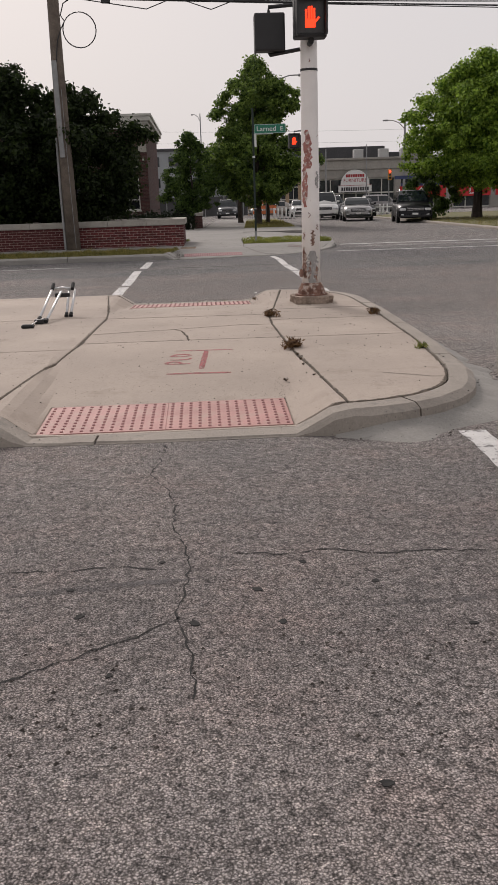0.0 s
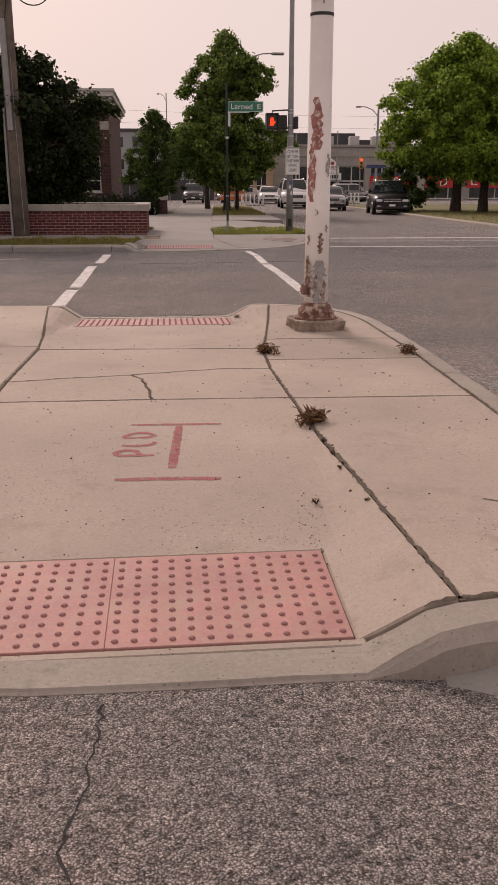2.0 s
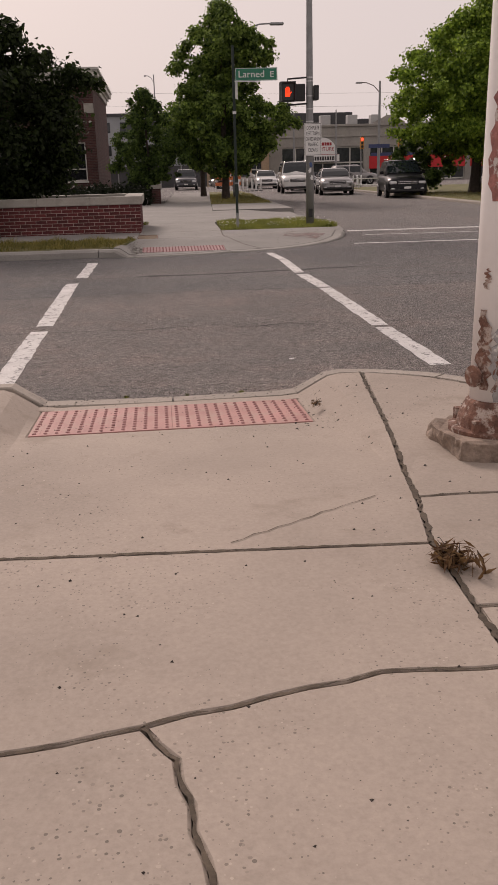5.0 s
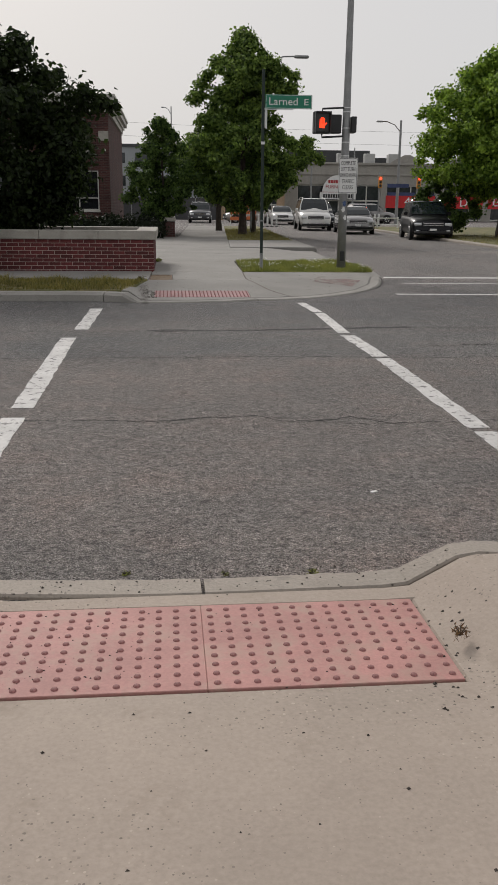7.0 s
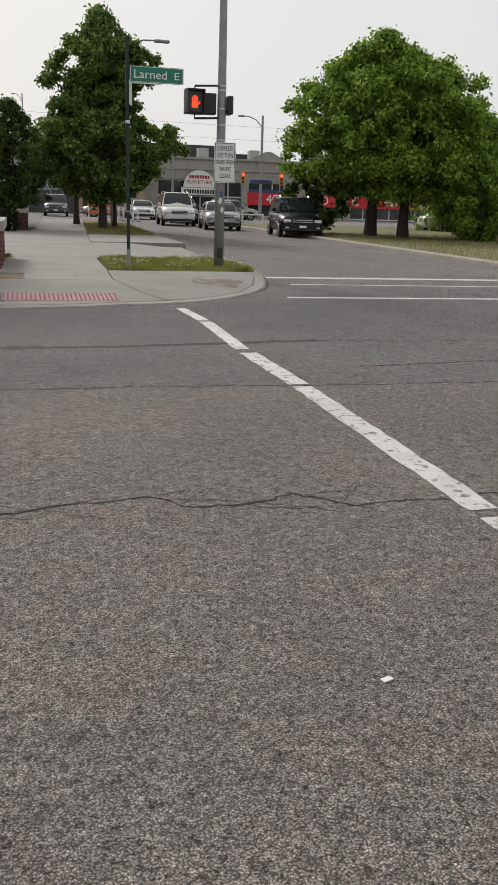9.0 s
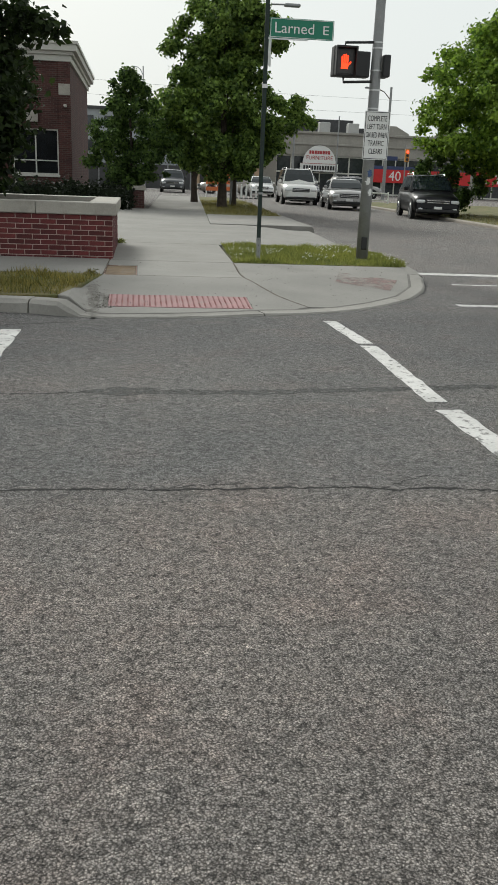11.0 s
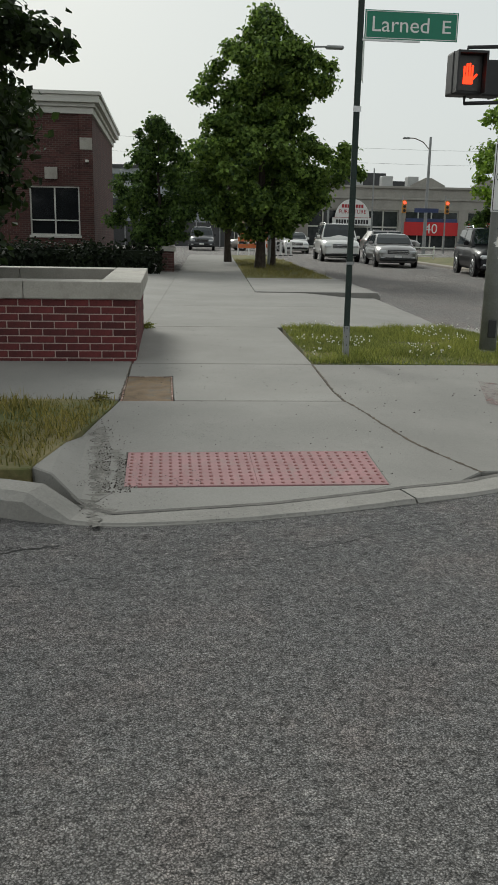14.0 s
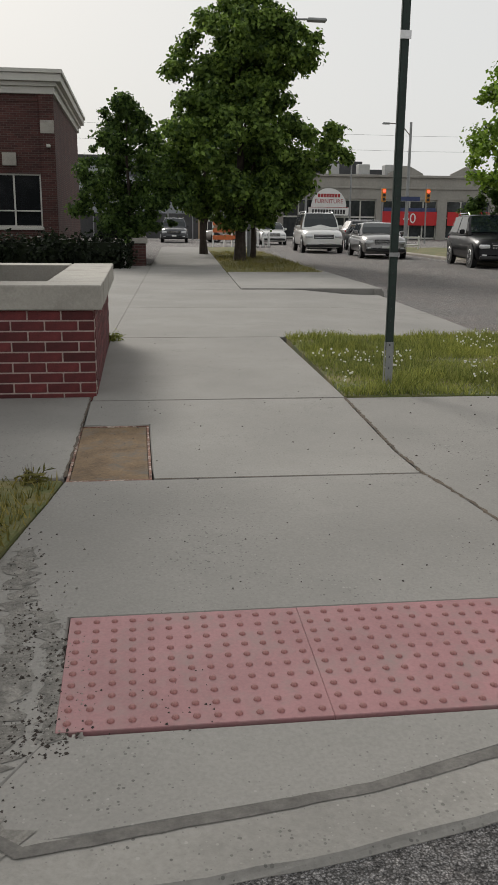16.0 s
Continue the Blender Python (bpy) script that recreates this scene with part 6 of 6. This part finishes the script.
def vehicle(name, x, y, turn, paint, label, length=4.7, width=1.84, height=1.45, belt=0.95, hood=0.95, cowl=1.15, rear=0.6, wr=0.33, rails=False, screen=0.75, tail=0.55, clear=0.2):
    """A motor car whose nose points to -y: lofted body, glasshouse, wheels, lamps and grille."""
    ob = thing(name, x, y, 0.0, label, "car", turn=turn, group="cars in the road")
    L, W = length / 2, width / 2
    st = []
    for k, (u, wf, top, low) in enumerate(((-1.0, 0.74, 0.56, 0.34), (-0.985, 0.84, hood * 0.74, 0.26), (-0.93, 0.93, hood * 0.86, clear), (-0.8, 0.985, hood * 0.94, clear), (-0.55, 1.0, hood, clear), (-1 + cowl / L, 1.0, belt + 0.02, clear), (0.0, 1.0, belt + 0.02, clear), (0.5, 1.0, belt + 0.03, clear), (0.86, 0.985, belt + 0.03, clear), (0.95, 0.95, belt, clear + 0.05), (1.0, 0.86, belt * 0.9, 0.36))):
        w, yy = W * wf, L * u
        mid = low + (top - low) * 0.5
        half = [(0, low), (w * 0.84, low), (w * 0.97, low + 0.1), (w, mid), (w * 0.975, top - 0.2), (w * 0.92, top - 0.08), (w * 0.74, top - 0.01), (w * 0.35, top + 0.022), (0, top + 0.03)]
        st.append([(a, yy, z) for a, z in half] + [(-a, yy, z) for a, z in half[-2:0:-1]])
    part("body", loft(st), paint, ob, smooth=False)
    ob.children[0].data.shade_smooth()
    y0, y1, y2, y3 = -L + cowl, -L + cowl + screen, L - rear - tail, L - rear * 0.55
    wb, wt, zb, zt = W * 0.93, W * 0.74, belt, height
    rows = []
    for yy, wl, zl in ((y0, wb, zb + 0.01), (y0 + (y1 - y0) * 0.5, (wb + wt) / 2 * 1.02, zb + (zt - zb) * 0.55), (y1, wt, zt - 0.03), (y1 + 0.3, wt, zt), (y2 - 0.2, wt, zt - 0.01), (y2, wt * 0.98, zt - 0.05), (y3, wb * 0.95, zb + 0.02)):
        base = zb - 0.03
        rows.append([(wb, yy, base), (wb - (wb - wl) * 0.5, yy, base + (zl - base) * 0.55), (wl, yy, zl - 0.035), (wl * 0.88, yy, zl), (0, yy, zl + 0.02), (-wl * 0.88, yy, zl), (-wl, yy, zl - 0.035), (-wb + (wb - wl) * 0.5, yy, base + (zl - base) * 0.55), (-wb, yy, base)])
    cab = part("cabin", loft(rows), paint, ob)
    bm = bmesh.new()
    o = 0.012
    vs = [bm.verts.new(p) for p in ((-wb * 0.9, y0 + 0.06 - o, zb + 0.07 + o), (wb * 0.9, y0 + 0.06 - o, zb + 0.07 + o), (wt * 0.99 * 1.06, y0 + (y1 - y0) * 0.52 - o, zb + (zt - zb) * 0.57 + o + 0.025), (wt * 0.9, y1 - 0.03 - o, zt - 0.04 + o), (-wt * 0.9, y1 - 0.03 - o, zt - 0.04 + o), (-wt * 0.99 * 1.06, y0 + (y1 - y0) * 0.52 - o, zb + (zt - zb) * 0.57 + o + 0.025))]
    bm.faces.new((vs[0], vs[1], vs[2], vs[5]))
    bm.faces.new((vs[5], vs[2], vs[3], vs[4]))
    part("windscreen", bm, CARGLASS, ob)
    for s in (-1, 1):
        cuts = [y0 + 0.42, (y1 + y2) / 2 - 0.1, y2 - 0.05, y3 - 0.35]
        for a, b in ((cuts[0], cuts[1] - 0.05), (cuts[1] + 0.05, cuts[2]), ) + (((cuts[2] + 0.08, cuts[3]),) if tail < 0.5 else ()):
            bm = bmesh.new()
            ta, tb = max(a, y1 - 0.05), min(b, y2 + 0.05)
            za = zt - 0.07
            q = lambda z: wb - (wb - wt) * ((z - zb) / (zt - zb)) + 0.016
            f = bm.faces.new([bm.verts.new(p) for p in ((s * q(zb + 0.05), a, zb + 0.05), (s * q(zb + 0.05), b, zb + 0.05), (s * q(za), min(tb, b), za), (s * q(za), max(ta, a), za))])
            part("side_window", bm, CARGLASS, ob)
        m = part("mirror", boxed(s * W * 0.96 if s > 0 else -W * 1.14, y0 + 0.42, zb + 0.02, W * 1.14 if s > 0 else s * W * 0.96, y0 + 0.54, zb + 0.17, 0.03), paint, ob)
        hl = part("headlight", boxed(min(s * W * 0.52, s * W * 0.88), -L + 0.0, hood * 0.62, max(s * W * 0.52, s * W * 0.88), -L + 0.26, hood * 0.62 + 0.14, 0.04), HEADLAMP, ob, "clear headlight")
        part("fog_light", boxed(min(s * W * 0.62, s * W * 0.8), -L - 0.012, 0.4, max(s * W * 0.62, s * W * 0.8), -L + 0.1, 0.47, 0.02), HEADLAMP, ob)
        for yy in (-L + 0.86, L - 0.9):
            bm = tubed([(s * (W - 0.02), yy, wr), (s * (W + 0.006), yy, wr)], wr + 0.06, 24)
            part("wheel_arch", bm, BLACK, ob)
            wheel(ob, s * (W - 0.09), yy, wr, s)
        part("tail_light", boxed(min(s * W * 0.6, s * W * 0.9), L - 0.12, belt * 0.75, max(s * W * 0.6, s * W * 0.9), L - 0.005, belt * 0.9, 0.02), DEEPRED, ob)
        if rails:
            part("roof_rail", tubed([(s * wt * 0.92, y1 + 0.15, zt), (s * wt * 0.92, y1 + 0.3, zt + 0.06), (s * wt * 0.92, y2 - 0.2, zt + 0.05), (s * wt * 0.92, y2 - 0.05, zt - 0.01)], 0.018, 6), CHROME, ob)
        part("door_handle", boxed(s * (W + 0.0) if s > 0 else -W - 0.018, 0.1, belt - 0.16, W + 0.018 if s > 0 else -W, 0.26, belt - 0.13), CHROME, ob)
    g = part("grille", boxed(-W * 0.48, -L - 0.012, hood * 0.6, W * 0.48, -L + 0.1, hood * 0.6 + 0.2, 0.02), BLACK, ob, "black grille")
    for k in range(2):
        part("grille_bar", boxed(-W * 0.46, -L - 0.022, hood * 0.6 + 0.05 + 0.08 * k, W * 0.46, -L - 0.013, hood * 0.6 + 0.07 + 0.08 * k), CHROME, g)
    part("bumper", boxed(-W * 0.86, -L - 0.03, 0.3, W * 0.86, -L + 0.2, 0.42, 0.03), BLACK, ob, "dark lower bumper")
    part("licence_plate", boxed(-0.16, -L - 0.05, 0.43, 0.16, -L - 0.031, 0.53, 0.004), PLATEWHITE, ob)
    return ob


def paint(name, c, metal=0.3, coat=1.0):
    return surface(name, c, 0.3, metal, vary=0.06, scale=1.5, fine=30, bump=0.0, coat=coat)


JET, SILVER, PEARL, SLATE = paint("black_paint", (0.006, 0.006, 0.008), 0.0, 0.12), paint("grey_metallic_paint", (0.24, 0.23, 0.225), 0.5), paint("white_paint", (0.68, 0.67, 0.65), 0.0), paint("slate_paint", (0.05, 0.052, 0.058))
for m in (JET, SLATE):
    m.node_tree.nodes["Principled BSDF"].inputs["Specular IOR Level"].default_value = 0.16
vehicle("suv", 12.7, 49.5, -8, JET, "black sport utility vehicle with chrome grille in the road", 4.9, 1.93, 1.74, 1.08, 1.03, 1.5, 0.3, 0.38, True, 0.85, 0.35, 0.25)
vehicle("car", 12.9, 66.5, -4, JET, "black sedan with headlights driving in the road", 4.7, 1.84, 1.42, 0.92, 0.9, 1.25, 0.75)
vehicle("car", 10.9, 57.5, -6, SILVER, "grey metallic sedan driving in the road", 5.0, 1.9, 1.46, 0.96, 0.97, 1.35, 0.8)
vehicle("large_suv", 9.6, 64.0, -4, PEARL, "big white sport utility vehicle driving in the road", 5.2, 2.0, 1.92, 1.15, 1.15, 1.25, 0.3, 0.4, True, 0.6, 0.2, 0.3)
vehicle("suv", 11.2, 71.0, -2, SLATE, "dark grey sport utility vehicle in the road", 4.7, 1.9, 1.7, 1.05, 1.05, 1.1, 0.3, 0.36, True, 0.65, 0.25, 0.25)
vehicle("car", 9.6, 79.5, -3, PEARL, "white compact car far down the road", 4.4, 1.8, 1.45, 0.93, 0.92, 1.1, 0.5)
vehicle("suv", 18.6, 87.0, 95, SILVER, "grey sport utility vehicle crossing before the store", 4.6, 1.86, 1.68, 1.05, 1.05, 1.1, 0.3, 0.36, True, 0.65, 0.25, 0.25)
vehicle("car", 7.6, 84.5, -85, paint("beige_paint", (0.3, 0.27, 0.24)), "beige sedan crossing at the junction", 4.7, 1.84, 1.42, 0.92, 0.9, 1.25, 0.75)
vehicle("suv", 27.5, 62.0, 80, PEARL, "white car parked beyond the lawn", 4.6, 1.86, 1.6, 1.0, 1.0, 1.1, 0.3, 0.36, False, 0.65, 0.25, 0.25)
vehicle("suv", 3.2, 84.0, -3, SLATE, "dark sport utility vehicle down the side street", 4.7, 1.9, 1.7, 1.05, 1.05, 1.1, 0.3, 0.36, True, 0.65, 0.25, 0.25)

# ---- loose grit and litter ----
def grit(name, label, spots, seed, mat):
    """Small stones scattered over a surface, in one mesh."""
    r, bm = random.Random(seed), bmesh.new()
    vs, fs = [], []
    for x0, y0, x1, y1, n, h, s in spots:
        for _ in range(n):
            x, y, k = r.uniform(x0, x1), r.uniform(y0, y1), s * r.uniform(0.4, 1.3)
            z, a, i = h(x, y), r.uniform(0, 6.28), len(vs)
            vs += [(x + k * math.cos(a + q), y + k * math.sin(a + q) * 0.8, z - 0.001) for q in (0, 1.9, 4.1)] + [(x + 0.2 * k, y, z + k * r.uniform(0.4, 0.9))]
            fs += [(i, i + 1, i + 3), (i + 1, i + 2, i + 3), (i + 2, i, i + 3)]
    ob = thing(name, 0, 0, 0, label, "grit", kind="stuff")
    arrays("stones", vs, fs, mat, ob)
    bm.free()


plateh = lambda x, y: corner_height(1.0, y) + 0.004
grit("grit", "dark bits of grit on the pavement", [(-0.6, 4.2, 1.5, 11.3, 330, H, 0.007), (1.3, 4.4, 2.5, 11, 170, H, 0.008), (-3, 5, -0.6, 11, 120, H, 0.008), (-0.4, 4.95, 1.2, 6.0, 380, H, 0.003), (-0.2, 10.6, 1.2, 11.1, 60, lambda x, y: H(x, y) + 0.004, 0.006), (-0.3, 10.55, 0.35, 11.1, 110, lambda x, y: H(x, y) + 0.004, 0.006), (-0.5, 11.28, 1.5, 11.5, 130, H, 0.006), (1.15, 10.3, 1.4, 11.1, 60, H, 0.01), (1.15, 4.8, 1.26, 5.5, 60, H, 0.005), (-0.5, 4.9, 0.4, 5.4, 40, H, 0.005), (-1.2, 1.1, 2.6, 1.75, 520, flat, 0.009), (-2, 2.0, 3, 3.9, 160, flat, 0.005), (0.05, 22.2, 2.2, 25.9, 150, G, 0.007), (1.9, 23, 4, 25.9, 70, G, 0.01), (-0.1, 21.9, 0.14, 23.0, 130, G, 0.006), (-0.03, 22.3, 0.06, 22.75, 150, G, 0.009), (0.1, 22.0, 0.24, 22.55, 240, G, 0.009), (0.02, 21.93, 0.2, 22.1, 120, G, 0.008), (-0.1, 22.6, 0.06, 23.4, 70, G, 0.007), (-0.05, 21.6, 0.1, 22.2, 70, G, 0.006), (2.6, 4.3, 3.0, 6.0, 160, flat, 0.01), (1.5, 3.92, 2.5, 4.12, 90, flat, 0.009), (0.05, 22.0, 0.6, 22.3, 60, plateh, 0.006), (0.3, 26, 1.8, 29, 40, lambda x, y: 0.14, 0.006)], 5, surface("dark_grit", (0.055, 0.045, 0.038), 0.95, vary=0.5, scale=30))
grit("gravel", "pale loose gravel along the gutters", [(1.2, 3.8, 2.6, 4.15, 220, flat, 0.008), (2.65, 4.6, 3.3, 8.5, 300, flat, 0.009), (-0.8, 3.95, 1.2, 4.08, 120, flat, 0.007), (-0.9, 11.48, 1.5, 11.75, 320, flat, 0.008), (-1.5, 11.55, 2.6, 12.3, 520, flat, 0.006), (-0.1, 21.9, 0.2, 22.9, 220, G, 0.007), (0.1, 22.0, 0.24, 22.5, 140, G, 0.009), (-6, 21.5, -0.4, 21.85, 140, flat, 0.008)], 6, surface("pale_gravel", (0.3, 0.28, 0.255), 0.95, vary=0.4, scale=30))
bit = thing("litter", 1.45, 12.46, 0.002, "small white scrap of paper on the asphalt", "litter")
part("scrap", boxed(-0.018, -0.01, 0, 0.018, 0.01, 0.004, m=pose(0, 0, 0, 0, 0, 20)), SIGNWHITE, bit)
for k, (x, y, r) in enumerate(((1.06, 1.0, 0.022), (0.21, 1.94, 0.026), (0.6, 1.85, 0.03), (0.82, 2.08, 0.026), (0.15, 2.15, 0.022), (0.89, 1.83, 0.022), (1.01, 2.3, 0.02), (0.47, 2.36, 0.018), (1.25, 2.1, 0.024), (-0.2, 2.05, 0.022), (1.5, 1.75, 0.02), (0.35, 1.55, 0.018))):
    bit = thing("tar_spot", x, y, 0.0, "dark flattened spot of tar on the asphalt", "stain", group="tar spots", turn=53 * k)
    rnd = random.Random(k)
    part("spot", prism([(r * 0.8 * math.cos(a) * rnd.uniform(0.6, 1.2), r * 0.6 * math.sin(a) * rnd.uniform(0.6, 1.2)) for a in [math.pi * q / 6 for q in range(12)]], 0.001, 0.003), CRACK, bit)

# ---- single bricks of the corner wall ----
def brick_mesh(l, alongx):
    return to_mesh("brick", boxed(0, 0, 0, l, 0.06, 0.0645, 0.004) if alongx else boxed(-0.06, 0, 0, 0, l, 0.0645, 0.004), BRICK)


FRONT, SIDE, HALF = brick_mesh(0.225, True), brick_mesh(0.225, False), brick_mesh(0.107, True)
rest_v = bmesh.new()
for row in range(9):
    z, shift = row * 0.0745 - 0.004, 0.1175 if row % 2 else 0.0
    if shift:
        d = new("brick", HALF)
        d.parent, d.location = wall, (-0.11, -0.002, z)
    x = -0.228 - shift
    while x > -13.8:
        if x > -3.6:
            d = new("brick", FRONT)
            d.parent, d.location = wall, (x, -0.002, z)
        else:
            box(rest_v, x, -0.002, z, x + 0.225, 0.058, z + 0.0645)
        x -= 0.235
    y = 0.064 + shift
    while y < 2.95:
        d = new("brick", SIDE)
        d.parent, d.location = wall, (0.002, y, z)
        y += 0.235
tagged(part("brickwork", rest_v, BRICK, wall, "red bricks"), kind="stuff")
